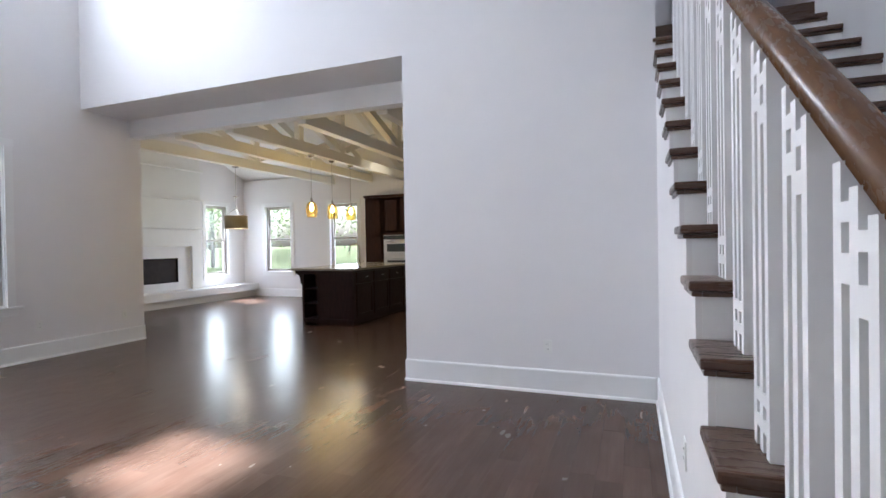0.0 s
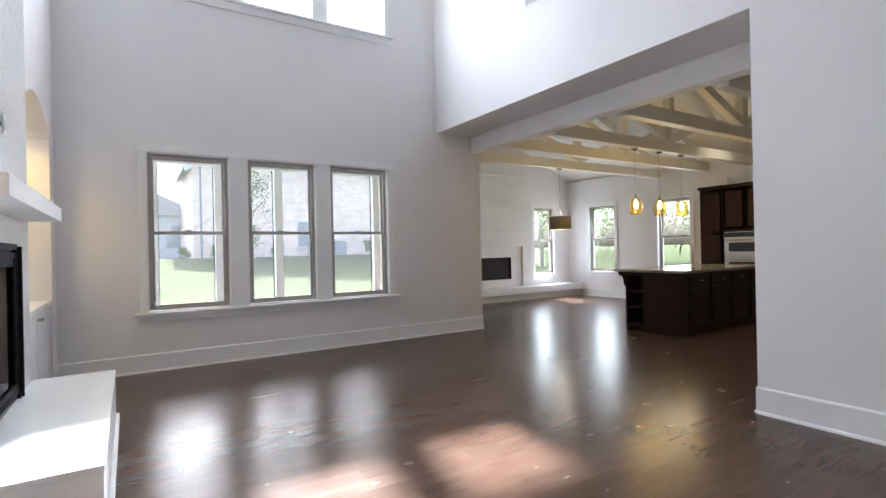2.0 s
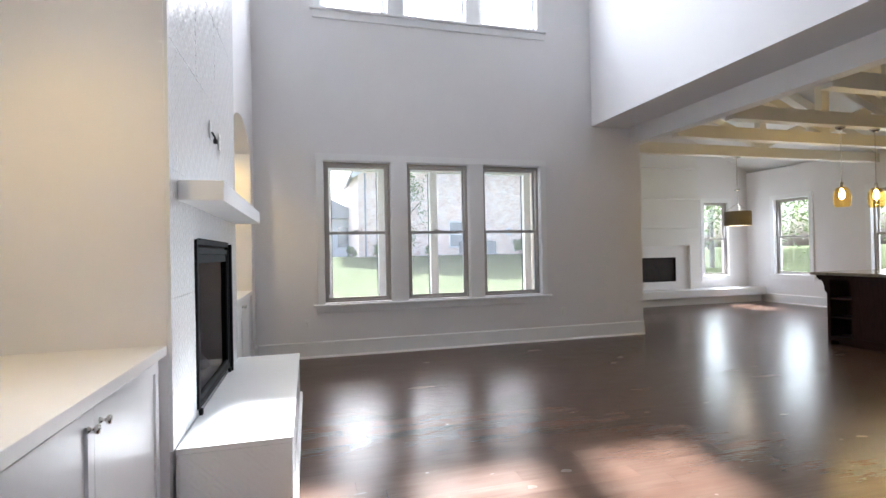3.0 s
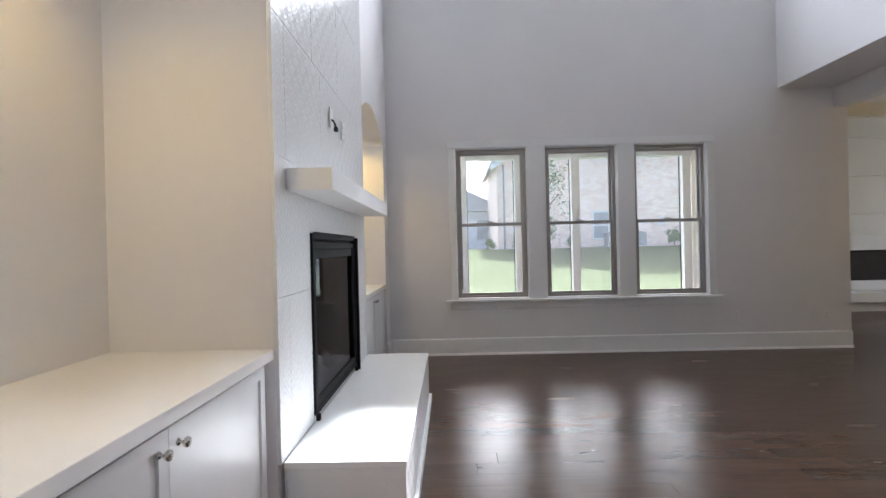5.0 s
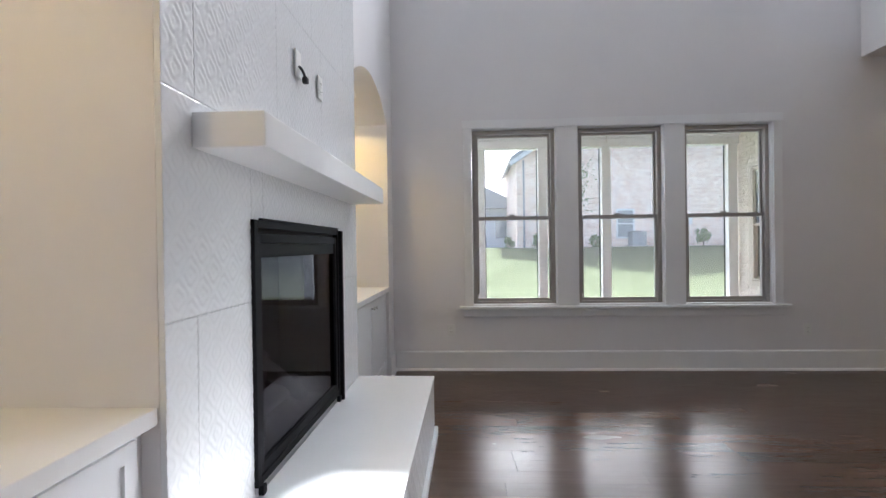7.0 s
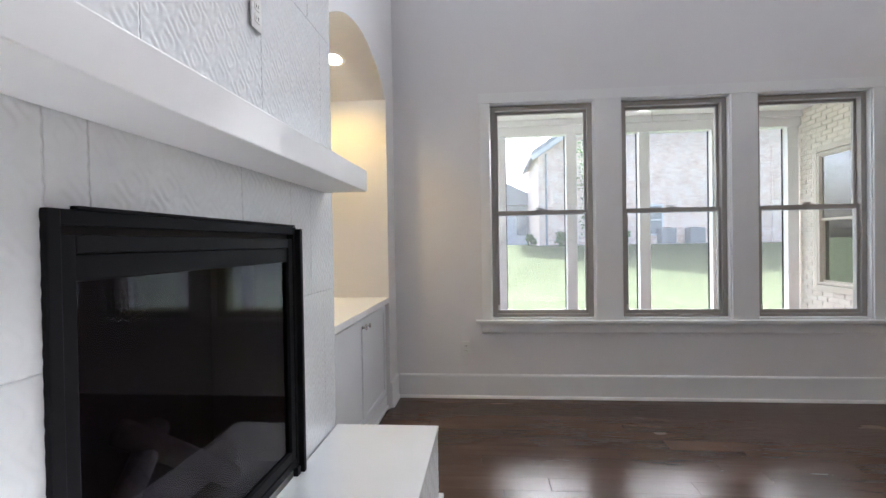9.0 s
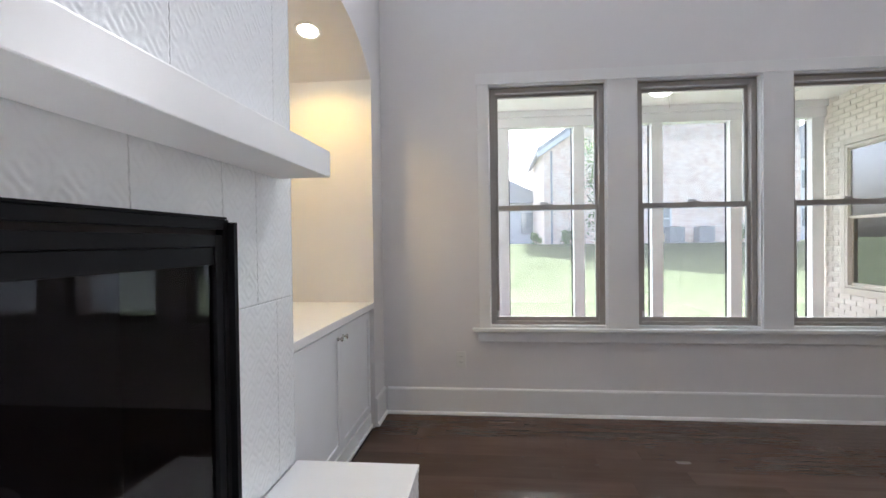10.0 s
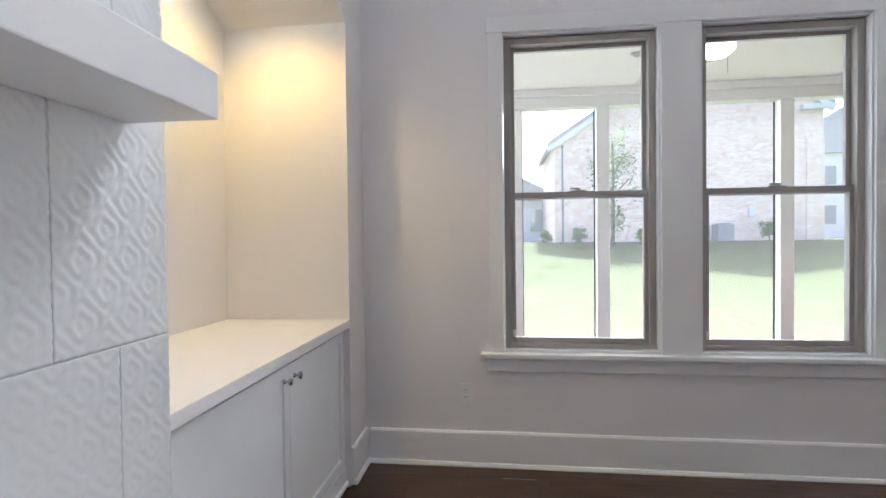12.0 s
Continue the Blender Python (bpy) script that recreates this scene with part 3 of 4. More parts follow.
# ---- fireplace ----
mantel = tagged(part("mantel_shelf", boxes((-4.585, -2.731, -0.166, 0.038, 1.547, 1.645, 0.004)), M_TRIM), "thick plain white floating mantel shelf", "mantel")
hearth = thing("hearth", "raised white hearth faced with embossed tile", "hearth")
part("hearth_core", boxes((-4.70, -2.63, -0.166, 0.325, 0.0, 0.375)), M_GROUT, hearth)
part("hearth_slab", boxes((-4.712, -2.622, -0.166, 0.345, 0.375, 0.402, 0.004)), M_TILE, hearth, "smooth bright white top slab")
part("shoe_mould", boxes((-4.74, -2.60, 0.338, 0.362, 0.0, 0.055, 0.004), (-4.74, -4.712, -0.16, 0.338, 0.0, 0.055, 0.004), (-2.622, -2.60, -0.16, 0.338, 0.0, 0.055, 0.004)), M_TRIM, hearth)


def ring(x0, x1, z0, z1, w, ya, yb, bevel=0.003):
    return boxes((x0, x0 + w, ya, yb, z0, z1, bevel), (x1 - w, x1, ya, yb, z0, z1, bevel), (x0 + w, x1 - w, ya, yb, z0, z0 + w, bevel), (x0 + w, x1 - w, ya, yb, z1 - w, z1, bevel))


FX0, FX1, FZ0, FZ1 = -4.196, -3.090, 0.437, 1.372
fire = thing("gas_fireplace", "black framed glass-fronted gas fireplace set in tile", "fireplace")
part("outer_frame", ring(FX0, FX1, FZ0, FZ1, 0.030, -0.186, -0.155, 0.003), M_BLACK, fire)
part("inner_frame", ring(FX0 + 0.03, FX1 - 0.03, FZ0 + 0.03, FZ1 - 0.046, 0.036, -0.186, -0.160, 0.003), M_BLACK, fire)
part("side_trim", boxes((FX0 - 0.010, FX0 - 0.0005, -0.166, -0.133, 0.404, FZ1 - 0.008, 0.002), (FX0 - 0.0005, FX0 + 0.012, -0.1545, -0.133, 0.404, FZ1 - 0.008, 0.002)), M_BLACK, fire, "thin proud black edge strip")
part("top_flange", boxes((FX0 + 0.02, FX1 - 0.06, -0.166, -0.150, FZ1 + 0.0005, FZ1 + 0.007, 0.001)), M_BLACK, fire)
part("slot_backing", boxes((FX0 + 0.03, FX1 - 0.03, -0.184, -0.180, FZ1 - 0.05, FZ1 - 0.029)), M_SOOT, fire)
part("top_louvre", boxes((FX0 + 0.066, FX1 - 0.066, -0.186, -0.166, FZ1 - 0.135, FZ1 - 0.0825, 0.004)), M_BLACK, fire)
part("glass_front", boxes((FX0 + 0.066, FX1 - 0.066, -0.176, -0.172, FZ0 + 0.066, FZ1 - 0.136)), M_FIREGLASS, fire, "smoked reflective glass")
for x in (FX0 + 0.02, FX1 - 0.05):
    part("foot", boxes((x, x + 0.03, -0.165, -0.145, 0.402, FZ0 - 0.0005, 0.003)), M_BLACK, fire)


# ---- built-in cabinets in the niches ----
def knob():
    return lathe([(0.0, 0.0), (0.011, 0.0), (0.009, 0.004), (0.005, 0.008), (0.005, 0.016), (0.012, 0.02), (0.0155, 0.026), (0.013, 0.031), (0.0, 0.033)], 18, "Y")


def shaker(bm, x0, x1, z0, z1, y, rail=0.062, depth=0.02):
    """A door with a flat frame round a sunken panel, its face towards +y."""
    box(bm, x0, x1, y - depth, y, z0, z1)
    bm.normal_update()
    front = max(bm.faces, key=lambda f: f.normal.y)
    bmesh.ops.inset_individual(bm, faces=[front], thickness=rail)
    bmesh.ops.inset_individual(bm, faces=[front], thickness=0.003)
    bmesh.ops.translate(bm, verts=front.verts, vec=(0, -0.009, 0))
    return bm


def niche_cabinet(x0, x1, joint):
    cab = thing("built_in_cabinet", "white two-door shaker cabinet built into an arched niche", "cabinet", group="built-in cabinets")
    face = -0.232
    body = boxes((x0 + 0.002, x1 - 0.002, YB + 0.002, face - 0.012, 0.0, 0.838))
    part("body", body, M_CAB, cab)
    fr = boxes((x0 + 0.002, x0 + 0.055, face - 0.012, face, 0.10, 0.838), (x1 - 0.055, x1 - 0.002, face - 0.012, face, 0.10, 0.838), (x0 + 0.055, x1 - 0.055, face - 0.012, face, 0.80, 0.838), (x0 + 0.055, x1 - 0.055, face - 0.012, face, 0.10, 0.135))
    part("face_frame", fr, M_CAB, cab)
    part("plinth", boxes((x0 + 0.002, x1 - 0.002, face - 0.012, face + 0.012, 0.0, 0.10, 0.003), (x0 + 0.002, x1 - 0.002, face + 0.012, face + 0.026, 0.0, 0.022, 0.004)), M_TRIM, cab)
    for a, b, k in ((x0 + 0.045, joint - 0.0015, joint - 0.045), (joint + 0.0015, x1 - 0.045, joint + 0.045)):
        door = part("door", shaker(bmesh.new(), a, b, 0.128, 0.820, face + 0.02), M_CAB, cab)
        kn = part("handle", knob(), M_CHROME, door, "round brushed nickel knob", True)
        kn.location = (k, face + 0.02, 0.765)
    top = tagged(part("countertop", boxes((x0 + 0.002, x1 - 0.002, YB + 0.002, -0.188, 0.838, 0.881, 0.003)), M_QUARTZ), "smooth white countertop fitted into an arched niche", "countertop", "niche countertops")
    return cab, top


niche_cabinet(-6.15, -4.70, -5.45)
niche_cabinet(-2.60, -1.158, -1.88)


def downlight(at, tilt=0.0):
    lamp = thing("recessed_light", "lit recessed downlight with a white trim ring", "ceiling light", at, "recessed downlights")
    part("trim_ring", lathe([(0.062, 0.0), (0.088, 0.0), (0.09, 0.004), (0.085, 0.009), (0.062, 0.006), (0.062, 0.0)], 28), M_TRIM, lamp, smooth=True)
    part("lens", lathe([(0.0, 0.0015), (0.062, 0.0015), (0.062, 0.004), (0.0, 0.004)], 28), M_LAMP, lamp, "glowing warm lens")
    lamp.rotation_euler = (radians(180 + tilt), 0, 0)
    return lamp


for xm, zm, lean, watts in ((-5.75, 2.628, -15, 3.2), (-1.85, 2.664, 0, 2.3)):
    downlight((xm, -0.485, zm)).rotation_euler = (radians(180), radians(lean), 0)
    bulb("niche_lamp", (xm, -0.485, zm - 0.035), watts * 1.15, (1.0, 0.62, 0.13), 0.06, 132)


# ---- plates, vent and cable ----
def outlet(name, at, turn, sockets=True):
    """A wall plate facing +y before it is turned."""
    plate = thing(name, "white plastic wall plate", "outlet", (*at, 0, 0, turn), "wall plates")
    part("cover_plate", boxes((-0.036, 0.036, 0.0, 0.006, -0.058, 0.058, 0.0025)), M_PLASTIC, plate)
    if sockets:
        for z in (-0.02, 0.02):
            s = part("socket", boxes((-0.017, 0.017, 0.006, 0.0085, z - 0.014, z + 0.014, 0.001)), M_PLASTIC, plate)
            part("slot", boxes((-0.008, -0.0055, 0.0085, 0.009, z - 0.005, z + 0.006), (0.0055, 0.008, 0.0085, 0.009, z - 0.005, z + 0.006)), M_RUBBER, s)
    return plate


outlet("wall_outlet", (XW, 0.40, 0.415), -90)
outlet("wall_outlet", (XW, 3.90, 0.40), -90)
outlet("wall_outlet", (XW, 4.94, 0.39), -90)
outlet("wall_outlet", (-0.62, YO, 0.393), 180)
outlet("wall_outlet", (XST, 2.39, 0.425), 90)
outlet("cable_plate", (-3.575, -0.163, 2.085), 0, False)
outlet("wall_outlet", (-3.90, -0.163, 2.08), 0)
cable = thing("cable", "short black cable hanging from a wall plate", "cable")
part("cord", tube([(-3.575, -0.158, 2.075), (-3.578, -0.148, 2.068), (-3.590, -0.140, 2.05), (-3.60, -0.138, 2.035)], 0.006), M_RUBBER, cable)
part("plug", boxes((-3.622, -3.592, -0.150, -0.126, 2.008, 2.036, 0.005)), M_RUBBER, cable)

vent = thing("wall_vent", "white louvred air vent high on the wall", "vent")
part("frame", ring(-4.43, -4.13, 4.08, 4.42, 0.03, YO - 0.008, YO - 0.001, 0.002), M_PLASTIC, vent)
part("backing", boxes((-4.40, -4.16, YO - 0.002, YO - 0.0005, 4.11, 4.39)), M_SOOT, vent)
for i in range(9):
    part("slat", boxes((-4.40, -4.16, YO - 0.010, YO - 0.003, 4.118 + 0.031 * i, 4.133 + 0.031 * i)), M_PLASTIC, vent)

# firebox behind the glass
part("firebox", boxes((FX0 + 0.03, FX1 - 0.03, -0.5, -0.49, FZ0, FZ1), (FX0 + 0.03, FX0 + 0.04, -0.49, -0.18, FZ0, FZ1), (FX1 - 0.04, FX1 - 0.03, -0.49, -0.18, FZ0, FZ1), (FX0 + 0.04, FX1 - 0.04, -0.49, -0.18, FZ0, FZ0 + 0.02), (FX0 + 0.04, FX1 - 0.04, -0.49, -0.18, FZ1 - 0.02, FZ1)), M_SOOT, fire)
for pts, r in (([(-4.0, -0.36, 0.55), (-3.65, -0.34, 0.58), (-3.25, -0.37, 0.55)], 0.05), ([(-3.9, -0.28, 0.52), (-3.7, -0.34, 0.68), (-3.55, -0.4, 0.8)], 0.038), ([(-3.35, -0.27, 0.52), (-3.5, -0.34, 0.66), (-3.7, -0.4, 0.76)], 0.036)):
    part("log", tube(pts, r, 12), M_LOG, fire, "grey ceramic log", True)

# ---- staircase ----
RISE, RUN, NOSE4, STEPS = 0.191, 0.27, 1.45, 15
stairs = thing("staircase", "white staircase with dark stained oak treads", "staircase")
for k in range(1, STEPS + 1):
    y = NOSE4 + RUN * (k - 4)
    z = RISE * k
    part("tread", boxes((XST - 0.022, XE, y, y + RUN + 0.03, z - 0.034, z, 0.010)), M_STAIN, stairs, "dark stained oak tread")
    part("riser", boxes((XST + 0.02, XE, y + 0.028, y + 0.046, z - RISE, z - 0.036)), M_TRIM, stairs)
    part("cove_mould", boxes((XST - 0.012, XST + 0.02, y + 0.012, y + RUN, z - 0.052, z - 0.036, 0.004), (XST + 0.02, XE, y + 0.012, y + 0.028, z - 0.052, z - 0.036, 0.004)), M_STAIN, stairs)
stringer = [(NOSE4 - 3 * RUN + 0.03, 0.0)]
for k in range(1, STEPS + 1):
    y = NOSE4 + RUN * (k - 4) + 0.03
    stringer += [(y, RISE * k - 0.037), (y + RUN, RISE * k - 0.037)]
stringer += [(NOSE4 + RUN * (STEPS - 3) + 0.03, 0.0)]
part("side_wall", prism(stringer, (XST, XST + 0.02), "X"), M_WALL, stairs, "white painted closed wall under the treads")
top_y, top_z = NOSE4 + RUN * (STEPS - 3), RISE * (STEPS + 1)
structure("stair_landing", boxes((XST, XE, top_y, 6.9, top_z - 0.15, top_z)), M_STAIN, "dark oak stair landing", "landing")

XB = 0.37
rail = thing("balustrade", "dark wooden handrail on white fretwork balusters", "balustrade")
SLOPE = RISE / RUN


def rail_z(y):
    return 1.676 + SLOPE * (y - 1.45)


def handrail(y0, y1):
    bm = bmesh.new()
    prof = [(-0.020, -0.040), (-0.020, -0.022), (-0.034, -0.008), (-0.036, 0.010), (-0.026, 0.028), (-0.010, 0.036), (0.010, 0.036), (0.026, 0.028), (0.036, 0.010), (0.034, -0.008), (0.020, -0.022), (0.020, -0.040)]
    a = [bm.verts.new((XB + u * 0.88, y0, rail_z(y0) + v * 1.12)) for u, v in prof]
    b = [bm.verts.new((XB + u * 0.88, y1, rail_z(y1) + v * 1.12)) for u, v in prof]
    bm.faces.new(a), bm.faces.new(list(reversed(b)))
    for i in range(len(prof)):
        bm.faces.new((a[i], b[i], b[(i + 1) % len(prof)], a[(i + 1) % len(prof)]))
    bmesh.ops.recalc_face_normals(bm, faces=bm.faces)
    return bm


part("handrail", handrail(0.76, 4.43), M_RAIL, rail, "varnished dark oak handrail", True)
newel = part("newel_post", boxes((XB - 0.055, XB + 0.055, 0.60, 0.71, 0.0, 1.40, 0.004), (XB - 0.07, XB + 0.07, 0.585, 0.725, 1.40, 1.43, 0.006), (XB - 0.065, XB + 0.065, 0.59, 0.72, 0.0, 0.2, 0.004)), M_TRIM, rail)


def baluster(y, k):
    """A flat fretwork board: two long slots between pairs of small square holes."""
    z0 = RISE * k + 0.0005
    w, t = 0.150, 0.047
    x0, x1 = XB - t / 2, XB + t / 2
    z1 = rail_z(y) - 0.05 - SLOPE * w / 2
    bm = bmesh.new()
    s = w / 5
    for c in (-2, 0, 2):
        box(bm, x0, x1, y + (c - 0.5) * s, y + (c + 0.5) * s, z0, z1 + SLOPE * (c * s + w / 2))
    for c in (-1, 1):
        a, b = y + (c - 0.5) * s, y + (c + 0.5) * s
        h = z1 + SLOPE * (c * s + w / 2)
        for za, zb in ((z0 + 0.05, z0 + 0.08), (z0 + 0.115, z0 + 0.145), (h - 0.16, h - 0.115), (h - 0.07, h - 0.04)):
            box(bm, x0, x1, a, b, za, zb)
    return bm


for k in range(1, STEPS):
    y = NOSE4 + RUN * (k - 4) + 0.15
    if y > 4.3:
        break
    part("baluster", baluster(y, k), M_TRIM, rail)

# ---- nook fireplace ----
nookfire = thing("nook_fireplace", "white panelled fireplace with a dark linear firebox", "fireplace")
NX = XN + 0.15
part("breast", boxes((XN, NX, 6.2, 9.05, 1.32, 3.6), (XN, NX, 6.2, 6.75, 0.34, 1.32), (XN, NX, 8.80, 9.05, 0.34, 1.32)), M_SHIP, nookfire)
for z in (1.74, 2.40, 3.08):
    part("batten", boxes((NX, NX + 0.085, 6.2, 9.07, z - 0.03, z + 0.02, 0.003)), M_SHIP, nookfire)
part("surround", boxes((XN, NX - 0.07, 6.75, 6.98, 0.34, 1.32), (XN, NX - 0.07, 8.46, 8.80, 0.34, 1.32), (XN, NX - 0.07, 6.98, 8.46, 1.06, 1.32), (XN, NX - 0.07, 6.98, 8.46, 0.34, 0.52)), M_TRIM, nookfire)
part("firebox", boxes((XN, NX - 0.10, 6.98, 8.46, 0.52, 1.06)), M_SOOT, nookfire)
part("metal_trim", boxes((NX - 0.10, NX - 0.06, 6.98, 8.46, 1.035, 1.06), (NX - 0.10, NX - 0.06, 6.98, 8.46, 0.52, 0.54), (NX - 0.10, NX - 0.06, 8.44, 8.46, 0.54, 1.035)), M_BLACK, nookfire)
bench = thing("hearth_bench", "long white floating hearth bench along the wall", "bench")
part("seat", boxes((XN, -9.13, 6.0, YN, 0.17, 0.335, 0.004)), M_TRIM, bench)
part("base", boxes((XN, -9.26, 6.0, YN, 0.0, 0.17)), M_SHIP, bench)


# ---- kitchen trusses ----
YR, ZC0, ZC1 = 7.6, 2.78, 2.95


def slope_z(y):
    return 3.0 + (4.25 - 3.0) * (y - 5.2) / (7.93 - 5.2) if y < 7.93 else 3.0 + (4.25 - 3.0) * (YN + 0.2 - y) / (YN + 0.2 - 7.93)


def strut(x, w, p, q, h):
    """A beam of height h from p to q, given as (y, z), in the plane x."""
    d = (Vector((q[0], q[1])) - Vector((p[0], p[1]))).normalized()
    n = Vector((-d.y, d.x)) * h / 2
    pts = [Vector(p) + n, Vector(q) + n, Vector(q) - n, Vector(p) - n]
    return prism([(v.x, v.y) for v in pts], (x - w / 2, x + w / 2), "X")


for x in (-6.8, -5.75, -4.85, -3.72, -2.6, -1.5):
    truss = thing("roof_truss", "cream painted timber truss under the vaulted ceiling", "truss", group="roof trusses")
    w = 0.13
    part("chord", boxes((x - w / 2, x + w / 2, 5.27, YN, ZC0, ZC1, 0.006)), M_BEAM, truss)
    part("king_post", boxes((x - w / 2 + 0.01, x + w / 2 - 0.01, 7.85, 7.99, ZC1, 4.16)), M_BEAM, truss)
    for ya in (5.3, YN - 0.03):
        part("rafter", strut(x, w, (ya, slope_z(ya) - 0.09), (7.93, 4.16), 0.15), M_BEAM, truss)
        m = (ya + 7.93) / 2
        part("web", strut(x, w - 0.02, (7.93 + (0.07 if ya > 7.93 else -0.07), ZC1 + 0.06), (m, slope_z(m) - 0.16), 0.12), M_BEAM, truss)


def pendant(y, x=-4.85):
    p = thing("pendant_lamp", "lit amber glass pendant over the kitchen island", "pendant lamp", (x, y, 0), "island pendants")
    part("canopy", lathe([(0.0, 2.78), (0.055, 2.78), (0.05, 2.755), (0.012, 2.735), (0.0, 2.735)], 20), M_CHROME, p, smooth=True)
    part("cord", tube([(0, 0, 2.74), (0, 0, 2.06)], 0.004, 6), M_CHROME, p)
    part("socket", lathe([(0.0, 2.07), (0.018, 2.07), (0.022, 2.03), (0.022, 1.99), (0.0, 1.99)], 16), M_CHROME, p, smooth=True)
    part("shade", lathe([(0.03, 2.01), (0.06, 2.0), (0.085, 1.95), (0.096, 1.88), (0.092, 1.81), (0.078, 1.755), (0.074, 1.755), (0.088, 1.81), (0.092, 1.88), (0.081, 1.95), (0.057, 1.994), (0.03, 2.004)], 24), M_AMBER, p, "clear amber blown glass", True)
    part("bulb", lathe([(0.0, 1.99), (0.014, 1.98), (0.03, 1.93), (0.033, 1.895), (0.022, 1.865), (0.0, 1.855)], 16), M_BULB, p, "glowing bulb", True)
    bulb("pendant_light", (x, y, 1.80), 1.1, (1.0, 0.78, 0.46), 0.03)


for y in (7.02, 7.62, 8.23):
    pendant(y)
drum = thing("drum_pendant", "drum pendant with an olive linen shade and chrome rod", "pendant lamp", (-6.8, 7.40, 0))
part("canopy", lathe([(0.0, 2.78), (0.06, 2.78), (0.06, 2.765), (0.0, 2.755)], 20), M_CHROME, drum, smooth=True)
part("rod", tube([(0, 0, 2.76), (0, 0, 1.99)], 0.007, 8), M_CHROME, drum)
part("spider", lathe([(0.0, 2.24), (0.04, 2.23), (0.045, 2.215), (0.0, 2.205)], 16), M_CHROME, drum, smooth=True)
for a in range(3):
    u = Vector((math.cos(2.1 * a), math.sin(2.1 * a), 0))
    part("hanger", tube([Vector((0, 0, 2.0)) + u * 0.01, Vector((0, 0, 1.862)) + u * 0.19], 0.003, 6), M_CHROME, drum)
part("shade", lathe([(0.195, 1.625), (0.2, 1.625), (0.2, 1.865), (0.195, 1.865), (0.195, 1.625)], 40), M_LINEN, drum, "olive beige linen drum", True)
part("diffuser", lathe([(0.0, 1.64), (0.193, 1.64), (0.193, 1.646), (0.0, 1.641)], 32), M_DIFFUSER, drum, "glowing white diffuser")
bulb("drum_light", (-6.8, 7.40, 1.59), 1.6, (1.0, 0.86, 0.64), 0.1)
# the one at x -2.0 is unseen, added to brighten the kitchen
for x, y in ((-4.15, 9.17), (-2.0, 9.17)):
    downlight((x, y, slope_z(y) - 0.004), 24)
    bulb("kitchen_downlight", (x, y, slope_z(y) - 0.05), 9, (1.0, 0.84, 0.60), 0.06, 104)

# ---- kitchen island ----
island = thing("kitchen_island", "espresso kitchen island with an open bookshelf end", "kitchen island")
IX0, IX1, IY0, IY1 = -5.02, -4.05, 6.95, 9.4
part("body", boxes((IX0 + 0.34, IX1 - 0.02, IY0 + 0.02, IY1, 0.09, 0.88), (IX0 + 0.05, IX0 + 0.34, IY0 + 0.30, IY1, 0.09, 0.88), (IX0 + 0.08, IX1 - 0.08, IY0 + 0.08, IY1, 0.0, 0.09)), M_ESPRESSO, island)
part("bookshelf_frame", boxes((IX0, IX0 + 0.04, IY0, IY0 + 0.32, 0.0, 0.88, 0.003), (IX0 + 0.30, IX0 + 0.34, IY0, IY0 + 0.32, 0.0, 0.88, 0.003), (IX0 + 0.04, IX0 + 0.30, IY0, IY0 + 0.30, 0.82, 0.88), (IX0 + 0.04, IX0 + 0.30, IY0, IY0 + 0.30, 0.04, 0.10)), M_ESPRESSO, island)
for z in (0.33, 0.57):
    part("shelf", boxes((IX0 + 0.04, IX0 + 0.30, IY0 + 0.01, IY0 + 0.30, z, z + 0.02)), M_ESPRESSO, island)
part("end_panel", boxes((IX0 + 0.34, IX1 - 0.09, IY0, IY0 + 0.02, 0.10, 0.88), (IX0 + 0.34, IX1, IY0 - 0.008, IY0 + 0.02, 0.0, 0.10, 0.003)), M_ESPRESSO, island)
part("corner_post", boxes((IX1 - 0.09, IX1, IY0 - 0.004, IY0 + 0.09, 0.0, 0.88, 0.004)), M_ESPRESSO, island)
corb = [(IX0, 0.88), (IX0 - 0.15, 0.88), (IX0 - 0.15, 0.85), (IX0 - 0.12, 0.82), (IX0 - 0.07, 0.80), (IX0 - 0.05, 0.74), (IX0 - 0.045, 0.68), (IX0 - 0.01, 0.64), (IX0, 0.60)]
for y in (IY0 + 0.02, IY0 + 1.2, IY1 - 0.1):
    part("corbel", prism(corb, (y, y + 0.07)), M_ESPRESSO, island, "scrolled bracket under the overhang")
for i in range(4):
    a = IY0 + 0.12 + i * 0.57
    bm = boxes((IX1 - 0.02, IX1, a, a + 0.54, 0.68, 0.85, 0.003), (IX1 - 0.02, IX1, a, a + 0.06, 0.12, 0.66), (IX1 - 0.02, IX1, a + 0.48, a + 0.54, 0.12, 0.66), (IX1 - 0.02, IX1, a + 0.06, a + 0.48, 0.12, 0.18), (IX1 - 0.02, IX1, a + 0.06, a + 0.48, 0.60, 0.66), (IX1 - 0.02, IX1 - 0.012, a + 0.06, a + 0.48, 0.18, 0.60))
    d = part("door", bm, M_ESPRESSO, island)
    part("handle", boxes((IX1, IX1 + 0.025, a + 0.22, a + 0.32, 0.76, 0.77, 0.003)), M_CHROME, d)
tagged(part("island_countertop", boxes((-5.21, -4.0, 6.90, 9.46, 0.88, 0.918, 0.006)), M_GRANITE), "polished beige granite worktop on the island", "countertop")
faucet = thing("kitchen_faucet", "chrome gooseneck faucet on the granite island", "faucet", (-4.32, 7.62, 0.918))
part("base", lathe([(0.0, 0.0), (0.03, 0.0), (0.028, 0.01), (0.018, 0.03), (0.016, 0.08), (0.0, 0.08)], 16), M_CHROME, faucet, smooth=True)
